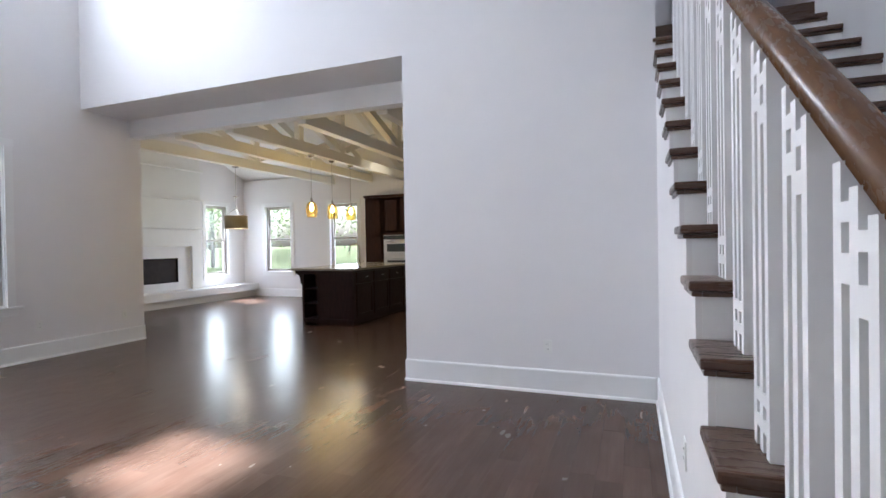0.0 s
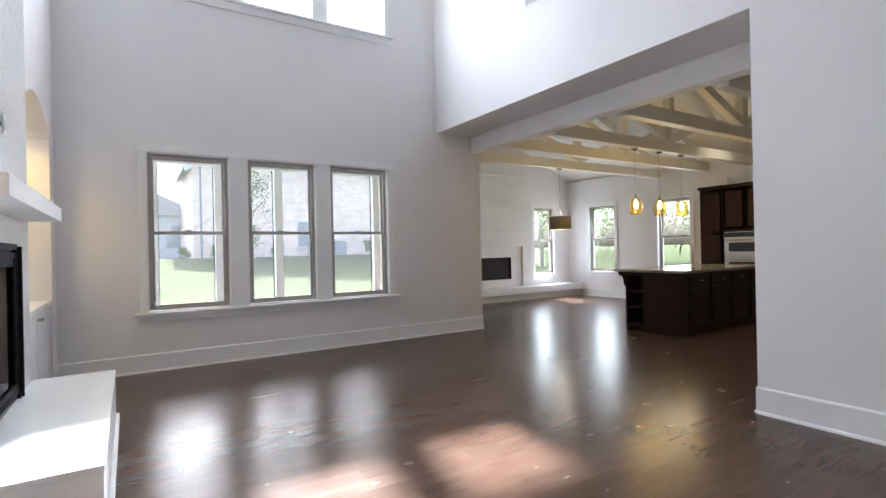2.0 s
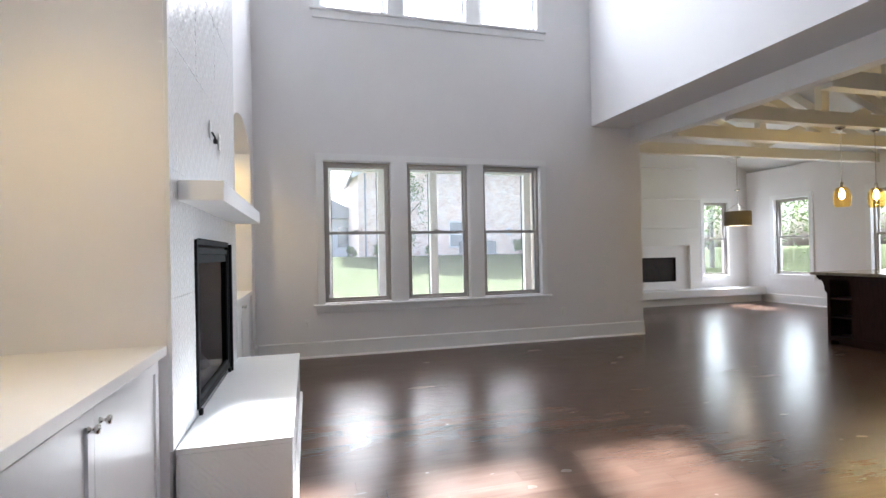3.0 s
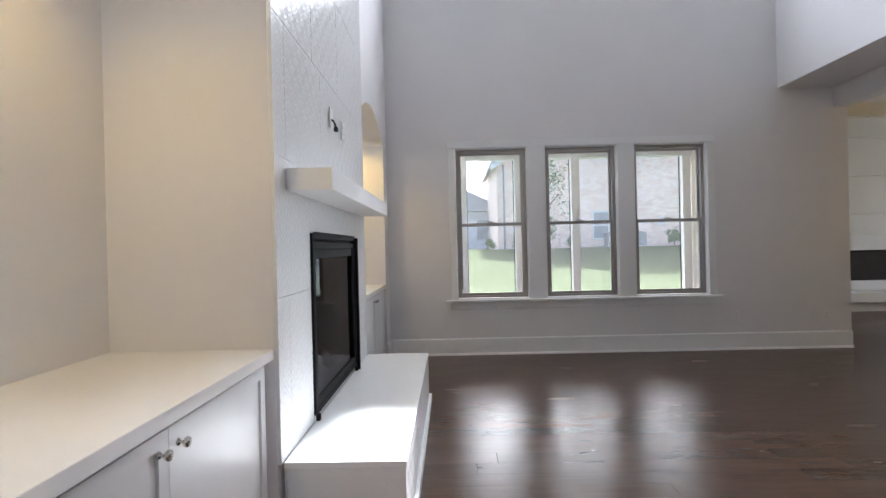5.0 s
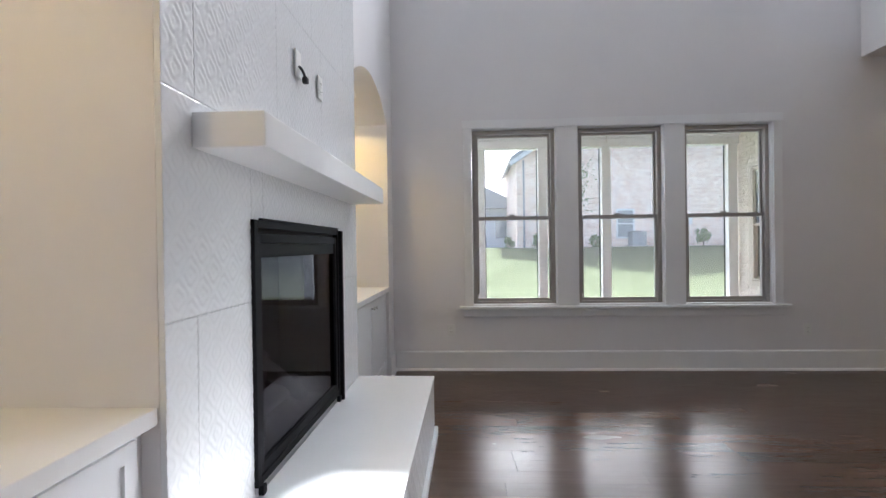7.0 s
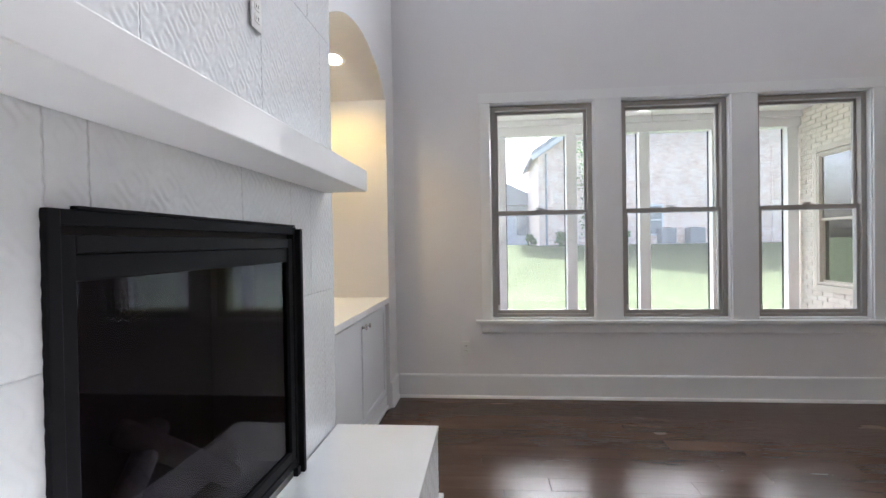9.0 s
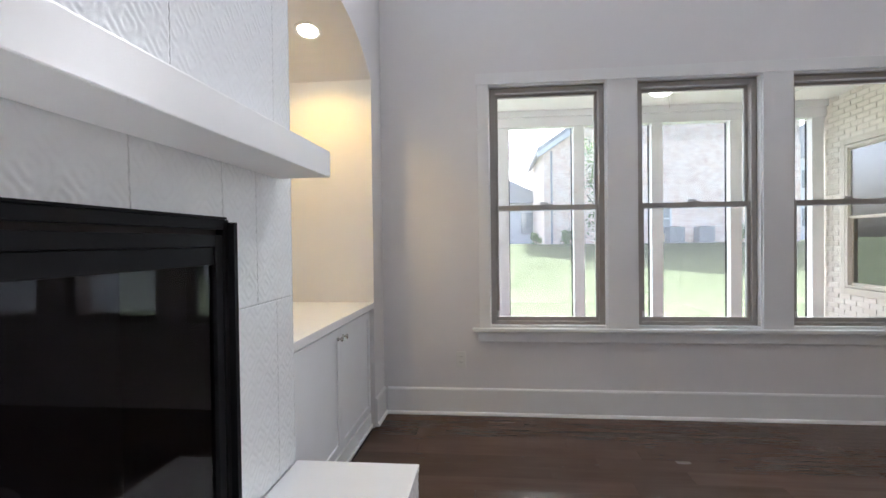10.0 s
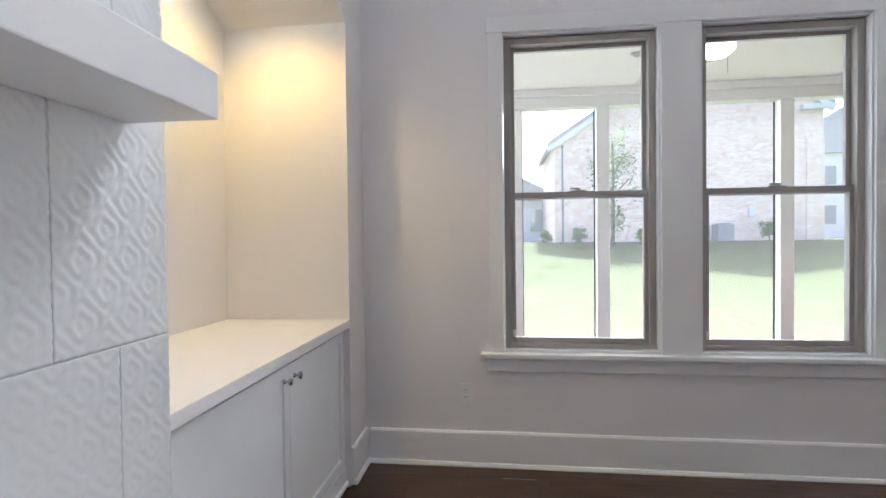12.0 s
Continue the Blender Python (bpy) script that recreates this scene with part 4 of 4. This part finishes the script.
part("spout", tube([(0, 0, 0.07), (0, 0, 0.28)] + [(-0.10 + 0.10 * math.cos(a), 0, 0.28 + 0.11 * math.sin(a)) for a in [math.pi * i / 10 for i in range(1, 11)]] + [(-0.2, 0, 0.20)], 0.012, 12), M_CHROME, faucet, smooth=True)
part("lever", tube([(0, 0.02, 0.05), (0.01, 0.07, 0.075), (0.02, 0.11, 0.09)], 0.007, 8), M_CHROME, faucet)

# ---- tall kitchen cabinets ----
KY = 10.0


def kitchen_front(x0, x1, z0, z1):
    return bmesh.ops.transform(bm2 := shaker(bmesh.new(), -x1, -x0, z0, z1, 0.0), matrix=pose(0, KY, 0, 0, 0, 180), verts=bm2.verts) or bm2


def tall_unit(name, label, x0, x1, fronts, z1=2.34):
    unit = thing(name, label, "cabinet", group="tall kitchen cabinets")
    part("body", boxes((x0, x1, KY, YN, 0.0, z1)), M_ESPRESSO, unit)
    part("crown", boxes((x0 - 0.02, x1 + 0.0, KY - 0.045, YN, z1, z1 + 0.055, 0.008)), M_ESPRESSO, unit)
    for a, b, c, d in fronts:
        door = part("door", kitchen_front(a, b, c, d), M_ESPRESSO, unit)
    return unit


tall_unit("pantry_cabinet", "tall espresso pantry cabinet with panelled doors", -5.56, -5.12, [(-5.55, -5.13, 0.12, 1.50), (-5.55, -5.13, 1.52, 2.32)])
tall_unit("oven_cabinet", "tall espresso cabinet holding a double oven", -5.12, -4.32, [(-5.11, -4.725, 1.55, 2.32), (-4.715, -4.33, 1.55, 2.32), (-5.11, -4.33, 0.12, 0.42)])
tall_unit("tall_cabinet", "tall espresso kitchen cabinet with panelled doors", -4.32, -3.4, [(-4.31, -3.865, 0.12, 1.5), (-3.855, -3.41, 0.12, 1.5), (-4.31, -3.865, 1.52, 2.32), (-3.855, -3.41, 1.52, 2.32)])
oven = thing("double_oven", "stainless steel double wall oven in a dark cabinet", "oven")
part("case", boxes((-5.09, -4.35, KY - 0.022, KY, 0.45, 1.50, 0.004)), M_STEEL, oven)
for z0, z1 in ((1.08, 1.38), (0.47, 1.02)):
    d = part("oven_door", boxes((-5.08, -4.36, KY - 0.045, KY - 0.022, z0, z1, 0.004)), M_STEEL, oven)
    part("oven_window", boxes((-5.0, -4.44, KY - 0.048, KY - 0.044, z0 + 0.05, z1 - 0.08)), M_DARKPANE, d)
    part("handle", tube([(-5.04, KY - 0.085, z1 - 0.035), (-4.40, KY - 0.085, z1 - 0.035)], 0.011, 10), M_STEEL, d)
part("control_panel", boxes((-5.08, -4.36, KY - 0.035, KY - 0.022, 1.40, 1.49, 0.003)), M_DARKPANE, oven)

# ---- screened porch ----
PX, PC = -9.9, 3.12
structure("porch_floor", boxes((PX - 0.15, XW - 0.2, -3.0, 5.2, -0.15, -0.04)), M_CONCRETE, "grey concrete porch slab", "floor")
structure("porch_ceiling", boxes((PX - 0.4, XW - 0.2, -3.4, 5.08, PC, PC + 0.08)), M_CEIL, "white painted porch ceiling", "ceiling")
structure("porch_roof", prism([(PX - 0.5, PC + 0.082), (XW - 0.2, PC + 0.082), (XW - 0.2, PC + 0.75)], (-3.5, 5.08), "Y"), M_SHINGLE, "grey shingled porch roof", "roof")
for y in (0.0, 2.2, 4.4):
    structure("porch_ceiling_batten", boxes((PX + 0.1, XW - 0.2, y, y + 0.06, PC - 0.012, PC)), M_TRIM, "flat white ceiling batten", "trim")
screen = thing("porch_screen_wall", "white framed screened porch wall", "porch frame")
part("header_beam", boxes((PX - 0.08, PX + 0.08, -3.0, 5.08, 2.90, PC, 0.004)), M_TRIM, screen)
part("crown", boxes((PX + 0.08, PX + 0.13, -3.0, 5.08, 3.03, PC, 0.006)), M_TRIM, screen)
part("bottom_rail", boxes((PX - 0.05, PX + 0.05, -3.0, 5.08, -0.04, 0.06, 0.004)), M_TRIM, screen)
POST_Y = (-2.35, -1.3, -0.25, 0.80, 1.85, 2.91, 3.94, 4.98)
for a, b in zip(POST_Y, POST_Y[1:]):
    part("insect_screen", boxes((PX - 0.069, PX - 0.067, a + 0.09, b - 0.09, 0.06, 2.90)), M_SCREEN, screen, "fine pale insect mesh").visible_shadow = False
for y in POST_Y:
    post = part("post", boxes((PX - 0.06, PX + 0.06, y - 0.075, y + 0.075, 0.06, 2.90, 0.005)), M_TRIM, screen)
    part("screen_spline", boxes((PX - 0.075, PX - 0.06, y + 0.077, y + 0.09, 0.06, 2.90), (PX - 0.075, PX - 0.06, y - 0.09, y - 0.077, 0.06, 2.90)), M_BLACK, post)
structure("porch_wall_far", boxes((PX, XW - 0.2, -3.1, -3.0, -0.15, PC)), M_SIDING, "plain porch end wall")

fan = thing("ceiling_fan", "white porch ceiling fan with a glowing light bowl", "ceiling fan", (-7.55, 2.22, -0.06))
part("canopy", lathe([(0.0, PC + 0.06), (0.07, PC + 0.06), (0.06, PC + 0.02), (0.015, PC), (0.0, PC)], 20), M_TRIM, fan, smooth=True)
part("downrod", tube([(0, 0, PC + 0.01), (0, 0, 2.93)], 0.012, 8), M_TRIM, fan)
part("motor", lathe([(0.0, 2.95), (0.06, 2.95), (0.11, 2.92), (0.12, 2.87), (0.09, 2.82), (0.0, 2.81)], 24), M_TRIM, fan, smooth=True)
part("light_bowl", lathe([(0.10, 2.82), (0.13, 2.80), (0.125, 2.75), (0.08, 2.705), (0.0, 2.695)], 24), M_DIFFUSER, fan, "glowing frosted bowl", True)
for i in range(5):
    blade = part("blade", boxes((0.13, 0.62, -0.06, 0.06, 2.862, 2.869, 0.003), (0.10, 0.2, -0.02, 0.02, 2.855, 2.861)), M_TAUPE, fan)
    blade.rotation_euler = (0, 0, radians(72 * i + 20))
part("pull_chain", tube([(0.06, 0.05, 2.70), (0.06, 0.05, 2.56)], 0.004, 6), M_CHROME, fan)


# ---- outdoors ----
def lawn_height(x, y):
    d = max(-x - 17.0, 0.0, y - 20.0)
    return -0.32 + 1.42 * min(d / 11.0, 1.0) ** 1.3


def lawn():
    bm = bmesh.new()
    xs = [-400, -120, -60, -40, -34, -31, -29, -28, -27, -26, -25, -24, -23, -22, -21, -20, -19, -18, -17, -14, -10, -5, 20, 100]
    ys = [-400, -100, -40, -20, -5, 0, 5, 10, 15, 20, 22, 24, 26, 28, 31, 34, 40, 60, 120, 400]
    grid = [[bm.verts.new((x, y, lawn_height(x, y))) for y in ys] for x in xs]
    for i in range(len(xs) - 1):
        for j in range(len(ys) - 1):
            bm.faces.new((grid[i][j], grid[i + 1][j], grid[i + 1][j + 1], grid[i][j + 1]))
    bmesh.ops.recalc_face_normals(bm, faces=bm.faces)
    if bm.faces[:][0].normal.z < 0:
        bmesh.ops.reverse_faces(bm, faces=bm.faces)
    return bm


structure("ground", lawn(), M_GRASS, "mown green lawn rising gently away", "lawn")

HX = -30.0
house = thing("brick_house", "two-storey whitewashed brick house beyond the lawn", "house")
part("wall", prism([(3.4, 0.6), (16.4, 0.6), (16.4, 7.9), (11.0, 11.3), (3.4, 6.3)], (HX - 9, HX), "X"), M_BRICK, house)
for ya, za in ((3.4, 6.3), (16.4, 7.9)):
    yb, zb = 11.0, 11.3
    s = (zb - za) / (yb - ya)
    o = 0.35 if ya < yb else -0.35
    part("roof", prism([(ya - o, za - o * s + 0.02), (yb, zb + 0.02), (yb, zb + 0.25), (ya - o, za - o * s + 0.25)], (HX - 9.3, HX + 0.3), "X"), M_SHINGLE, house, "grey shingle roof")
    part("rake_board", prism([(ya - o, za - o * s - 0.28), (yb, zb - 0.28), (yb, zb + 0.01), (ya - o, za - o * s + 0.01)], (HX, HX + 0.28), "X"), M_SIDING, house)
part("eave_return", boxes((HX, HX + 0.3, 15.3, 16.8, 7.5, 7.75)), M_SIDING, house)
part("downspout", boxes((HX, HX + 0.09, 3.75, 3.85, 1.0, 6.15)), M_SHUTTER, house)
for y0, y1, z0, z1 in ((9.1, 9.95, 1.65, 3.15),):
    w = part("window", boxes((HX, HX + 0.05, y0 - 0.08, y0, z0, z1), (HX, HX + 0.05, y1, y1 + 0.08, z0, z1), (HX, HX + 0.05, y0 - 0.08, y1 + 0.08, z1, z1 + 0.1), (HX, HX + 0.07, y0 - 0.1, y1 + 0.1, z0 - 0.1, z0), (HX, HX + 0.04, y0, y1, (z0 + z1) / 2 - 0.03, (z0 + z1) / 2 + 0.03)), M_SIDING, house)
    part("pane", boxes((HX, HX + 0.02, y0, y1, z0, z1)), M_PALEPANE, w)
part("utility_box", boxes((HX, HX + 0.12, 12.9, 13.2, 2.3, 2.8)), M_SIDING, house)
part("corner_quoin", boxes((HX, HX + 0.08, 15.6, 16.4, 0.9, 6.1)), M_BRICK, house)

annex = thing("neighbour_house", "low pale house with a gabled grey roof", "house")
part("wall", boxes((-48, -38, -12, 4.6, 0.5, 4.0)), M_SIDING, annex)
part("roof", prism([(-12.6, 3.95), (5.0, 3.95), (-1.5, 7.2), (-6.0, 7.2)], (-48.4, -37.4), "X"), M_SHINGLE, annex, "grey shingle roof")
for y in (0.6, 2.6):
    part("window", boxes((-38, -37.9, y, y + 1.0, 1.8, 3.3)), M_PALEPANE, annex)
far = thing("far_house", "pale two-storey house far behind", "house")
part("wall", boxes((-60, -50, 23.5, 36, 0.5, 8.5)), M_SIDING, far)
part("roof", prism([(23.0, 8.4), (36.5, 8.4), (30, 12.5)], (-60.5, -49.5), "X"), M_SHINGLE, far, "grey gabled roof")
for y in (25.0, 28.0):
    for z in (2.2, 5.6):
        w = part("window", boxes((-50, -49.9, y, y + 1.4, z, z + 1.8)), M_SIDING, far)
        part("pane", boxes((-49.9, -49.87, y + 0.1, y + 1.3, z + 0.1, z + 1.7)), M_PALEPANE, w)

for y in (9.95, 11.4):
    ac = thing("air_conditioner", "grey outdoor condenser unit by the brick wall", "air conditioner", (-29.3, y, lawn_height(-29.3, y)), "condenser units")
    part("case", boxes((-0.38, 0.38, -0.38, 0.38, 0.06, 0.82, 0.03)), M_SHUTTER, ac)
    part("fan_grille", lathe([(0.0, 0.82), (0.3, 0.82), (0.3, 0.85), (0.0, 0.86)], 20), M_BLACK, ac)
    part("pad", boxes((-0.45, 0.45, -0.45, 0.45, -0.1, 0.06)), M_CONCRETE, ac)
structure("mulch_bed", boxes((HX, HX + 1.25, 2.6, 17.0, 0.9, 1.10, 0.02)), M_MULCH, "dark mulch bed along the house", "planting bed")


def leaves(count, centre, radii, size, seed):
    """Many small leaf blades in uneven clumps."""
    rnd = random.Random(seed)
    verts, faces = [], []
    clumps = []
    for _ in range(max(8, count // 60)):
        while True:
            v = Vector((rnd.uniform(-1, 1), rnd.uniform(-1, 1), rnd.uniform(-1, 1)))
            if v.length < 1:
                break
        clumps.append(v)
    for i in range(count):
        c = clumps[rnd.randrange(len(clumps))]
        v = c + Vector((rnd.gauss(0, 0.17), rnd.gauss(0, 0.17), rnd.gauss(0, 0.17)))
        p = Vector((v.x * radii[0], v.y * radii[1], v.z * radii[2])) + Vector(centre)
        a, b = Vector((rnd.gauss(0, 1), rnd.gauss(0, 1), rnd.gauss(0, 1))).normalized(), Vector((rnd.gauss(0, 1), rnd.gauss(0, 1), rnd.gauss(0, 1))).normalized()
        s = size * rnd.uniform(0.6, 1.3)
        n = len(verts)
        verts += [p - a * s, p + b * s * 0.5, p + a * s, p - b * s * 0.5]
        faces.append((n, n + 1, n + 2, n + 3))
    me = bpy.data.meshes.new("leaves")
    me.from_pydata([tuple(v) for v in verts], [], faces)
    me.materials.append(M_LEAF)
    return me


def tree(at, height, crown, seed, label, count=1500):
    t = thing("tree", label, "tree", at)
    rnd = random.Random(seed)
    r = height * 0.012 + 0.02
    bm = tube([(0, 0, -0.2), (0.02, 0.01, height * 0.3), (0.0, 0.04, height * 0.6), (0.03, 0.0, height * 0.92)], r, 8)
    for v in bm.verts:
        k = 1.25 - 0.9 * v.co.z / height
        v.co.x, v.co.y = v.co.x * k, v.co.y * k
    part("trunk", bm, M_BARK, t, smooth=True)
    for i in range(6):
        z = height * rnd.uniform(0.3, 0.75)
        a = rnd.uniform(0, 6.28)
        part("limb", tube([(0, 0, z), (math.cos(a) * crown * 0.4, math.sin(a) * crown * 0.4, z + height * 0.1), (math.cos(a) * crown * 0.75, math.sin(a) * crown * 0.75, z + height * 0.17)], r * 0.35, 6), M_BARK, t)
    new("crown", leaves(count, (0, 0, height * 0.6), (crown, crown, height * 0.42), 0.055 + height * 0.007, seed)).parent = t
    return t


tree((-27.3, 5.75, lawn_height(-27.3, 5.75)), 5.2, 1.0, 3, "slender young tree with light green leaves on the lawn", 1300)
for i, (x, y, h, c) in enumerate(((-18.0, 24.5, 7.5, 2.6), (-13.3, 24.0, 8.0, 2.6), (-22.0, 21.5, 7.5, 2.4), (-16.0, 30.0, 10, 4.0), (-25.0, 27.0, 10, 4.0), (-9.5, 33.0, 10, 4.0), (-31, 30, 11, 4.5))):
    tree((x, y, lawn_height(x, y)), h, c, 20 + i, "leafy green tree at the edge of the yard", 3600)
for i, (x, y, h, c) in enumerate(((-60, -22, 11, 5), (-66, -4, 12, 5), (-64, 14, 12, 5), (-58, 44, 12, 5))):
    tree((x, y, 1.0), h, c, 40 + i, "leafy green tree far beyond the houses", 4500)
for i, (y, r) in enumerate(((4.5, 0.42), (7.7, 0.40), (13.4, 0.48), (2.9, 0.3))):
    b = thing("shrub", "rounded green shrub in a mulch bed", "shrub", (-29.0, y, 1.1), "foundation shrubs")
    new("foliage", leaves(700, (0, 0, r * 0.95), (r, r, r), 0.07, 70 + i)).parent = b
    part("stem", tube([(0, 0, -0.05), (0, 0, r)], 0.03, 6), M_BARK, b)


# ---- pieces: tiles ----
def relief(u, v):
    """Height of the pressed tile pattern: nested wavy diamonds, ridge beside ridge."""
    p = 0.12
    a, b = (u + v) / p, (u - v) / p
    sa, sb = a - math.floor(a) - 0.5, b - math.floor(b) - 0.5
    fa, fb = abs(sa), abs(sb)
    along = sb if fa > fb else sa
    m = (fa ** 6 + fb ** 6) ** (1 / 6) + 0.022 * math.sin(2 * math.pi * along * 2.0)
    return 0.0019 * (0.5 + 0.5 * math.cos(2 * math.pi * m * 4.0)) * (1.0 if m > 0.1 else 0.6)


def tile_mesh(w, h, u0=0.0, v0=0.0, depth=0.018, cell=0.0058):
    """A pressed tile facing +y, its lower left corner at the origin."""
    nu, nv = max(2, round(w / cell)), max(2, round(h / cell))
    g = 0.0002
    verts, faces = [], []
    for j in range(nv + 1):
        for i in range(nu + 1):
            u, v = g + (w - 2 * g) * i / nu, g + (h - 2 * g) * j / nv
            verts.append((u, depth - 0.0035 + relief(u + u0, v + v0), v))
    for j in range(nv):
        for i in range(nu):
            n = j * (nu + 1) + i
            faces.append((n, n + nu + 1, n + nu + 2, n + 1))
    rim = [i for i in range(nu + 1)] + [j * (nu + 1) + nu for j in range(1, nv + 1)] + [nv * (nu + 1) + i for i in range(nu - 1, -1, -1)] + [j * (nu + 1) for j in range(nv - 1, 0, -1)]
    base = len(verts)
    verts += [(verts[i][0], 0.0, verts[i][2]) for i in rim]
    for k in range(len(rim)):
        a, b = rim[k], rim[(k + 1) % len(rim)]
        faces.append((a, b, base + (k + 1) % len(rim), base + k))
    me = bpy.data.meshes.new("tile")
    me.from_pydata(verts, [], faces)
    me.materials.append(M_TILE)
    me.polygons.foreach_set("use_smooth", [True] * (nu * nv) + [False] * len(rim))
    return me


tile_cache = {}


def lay_tile(parent, x, z, w, h, y, turn=0):
    fine = z < 3.4
    u0, v0 = (x + 4.70) % 0.12, (z - 1.085) % 0.12
    key = (round(w, 3), round(h, 3), fine, round(u0, 3), round(v0, 3))
    if key not in tile_cache:
        tile_cache[key] = tile_mesh(w, h, u0, v0, cell=0.0058 if fine else 0.05)
    t = new("tile", tile_cache[key])
    t.parent = parent
    t.matrix_basis = pose(x, y, z, 0, 0, turn)
    return t


breast = tagged(new("chimney_tiling"), "embossed white tiles covering the chimney breast", "wall tile", kind="structure")
rows = [(0.402, 1.085)] + [(1.085 + 0.6 * i, 1.685 + 0.6 * i) for i in range(8)] + [(5.885, 6.0)]
for r, (z0, z1) in enumerate(rows):
    cuts = [-4.70, -4.40, -3.80, -3.20, -2.60] if r % 2 else [-4.70, -4.55, -3.95, -3.35, -2.75, -2.60]
    for a, b in zip(cuts, cuts[1:]):
        holes = [(max(a, FX0 + 0.01), min(b, FX1 - 0.01))] if r < 2 else []
        zt = FZ1 - 0.01
        if holes and holes[0][1] > holes[0][0] and z0 < zt:
            h0, h1 = holes[0]
            if h0 - a > 0.01:
                lay_tile(breast, a, z0, h0 - a, z1 - z0, YS + 0.006)
            if b - h1 > 0.01:
                lay_tile(breast, h1, z0, b - h1, z1 - z0, YS + 0.006)
            if z1 > zt + 0.02:
                lay_tile(breast, h0, zt, h1 - h0, z1 - zt, YS + 0.006)
        else:
            lay_tile(breast, a, z0, b - a, z1 - z0, YS + 0.006)
for a, b in ((-4.712, -4.4), (-4.4, -3.8), (-3.8, -3.2), (-3.2, -2.622)):
    lay_tile(hearth, a, 0.0, b - a, 0.375, 0.325)
for x, turn in ((-2.64, -90), (-4.70, 90)):
    t = lay_tile(hearth, x, 0.0, 0.485, 0.375, 0.33 if turn < 0 else -0.155, turn)


# ---- pieces: floor planks ----
def plank_mesh(w, L):
    """A board along y with eased edges, its top at zero and its centre at the origin."""
    bm = bmesh.new()
    e, g = 0.0004, 0.0001
    a, b = w / 2 - g, L / 2 - g
    top = [bm.verts.new((sx * (a - e), sy * (b - e), 0.0)) for sx, sy in ((-1, -1), (1, -1), (1, 1), (-1, 1))]
    mid = [bm.verts.new((sx * a, sy * b, -0.0003)) for sx, sy in ((-1, -1), (1, -1), (1, 1), (-1, 1))]
    low = [bm.verts.new((sx * a, sy * b, -0.011)) for sx, sy in ((-1, -1), (1, -1), (1, 1), (-1, 1))]
    bm.faces.new(top)
    for p, q in ((top, mid), (mid, low)):
        for i in range(4):
            bm.faces.new((p[i], q[i], q[(i + 1) % 4], p[(i + 1) % 4]))
    bmesh.ops.recalc_face_normals(bm, faces=bm.faces)
    return mesh_of("plank", bm, M_PLANK)


planking = tagged(new("hardwood_floor"), "dark hand-scraped hardwood plank floor with a satin varnish", "floor", kind="structure")
rnd = random.Random(5)
PW = 0.14
plank_cache, far_boards = {}, []
for region in ((-6.44, XE, YS, 4.43), (-9.6, -1.942, 4.43, 10.6)):
    x = region[0]
    while x < region[1]:
        y = region[2] - rnd.uniform(0.0, 1.2)
        while y < region[3]:
            L = rnd.choice((0.75, 1.05, 1.35, 1.65))
            y0, y1 = max(y, region[2]), min(y + L, region[3])
            y += L
            w = min(PW, region[1] - x)
            if y1 - y0 < 0.03:
                continue
            key = (round(w, 3), round(y1 - y0, 2))
            if key not in plank_cache:
                plank_cache[key] = plank_mesh(w, key[1])
            if x > 0.3 or y0 > 4.6 or x < -9.0:
                far_boards.append((x + w / 2, (y0 + y1) / 2, w, y1 - y0))
                continue
            p = new("plank", plank_cache[key])
            p.parent = planking
            p.matrix_basis = pose(x + w / 2, (y0 + y1) / 2, rnd.uniform(-0.0001, 0.0))
        x += PW

fv, ff = [], []
for cx, cy, w, L in far_boards:
    n = len(fv)
    e = 0.0007
    for d, z in ((e, 0.0), (0.0002, -0.0004)):
        a, b = w / 2 - d, L / 2 - d
        fv += [(cx - a, cy - b, z), (cx + a, cy - b, z), (cx + a, cy + b, z), (cx - a, cy + b, z)]
    ff.append((n, n + 1, n + 2, n + 3))
    ff += [(n + i, n + 4 + i, n + 4 + (i + 1) % 4, n + (i + 1) % 4) for i in range(4)]
far_mesh = bpy.data.meshes.new("far_planks")
far_mesh.from_pydata(fv, [], ff)
far_mesh.materials.append(M_PLANK_FAR)
far_planks = tagged(new("far_planks", far_mesh), kind="stuff")
far_planks.parent = planking

# ---- pieces: porch brick ----
def brick_mesh(L):
    return mesh_of("brick", boxes((-L / 2, L / 2, -0.012, 0.0, -0.0285, 0.0285, 0.004)), M_BRICKPIECE)


porch_wall = structure("porch_brick_wall", wall_with_holes(PX, XW - 0.2, -0.15, PC, [(-9.45, -8.35, 0.66, 2.45)], 5.08, 5.2, "Y"), M_MORTAR, "whitewashed brick wall of the house on the porch")
brick_cache = {}
row = 0
z = -0.06
while z < PC:
    x = PX - (0.1 if row % 2 else 0.0)
    while x < XW - 0.2:
        a, b = max(x, PX), min(x + 0.2, XW - 0.2)
        x += 0.21
        for a, b in ((a, min(b, -9.53)), (max(a, -8.27), b)) if 0.58 < z < 2.53 else ((a, b),):
            if b - a < 0.03 or a > -7.6:
                continue
            L = round(b - a, 2)
            if L not in brick_cache:
                brick_cache[L] = brick_mesh(L)
            br = new("brick", brick_cache[L])
            br.parent = porch_wall
            br.matrix_basis = pose((a + b) / 2, 5.08 + rnd.uniform(-0.002, 0.002), z, 0, 0, 0)
    z += 0.067
    row += 1
structure("porch_window_surround", ring(-9.53, -8.27, 0.58, 2.53, 0.08, 5.05, 5.082, 0.004), M_TAN, "pale beige frame of the porch-side window", "window trim")
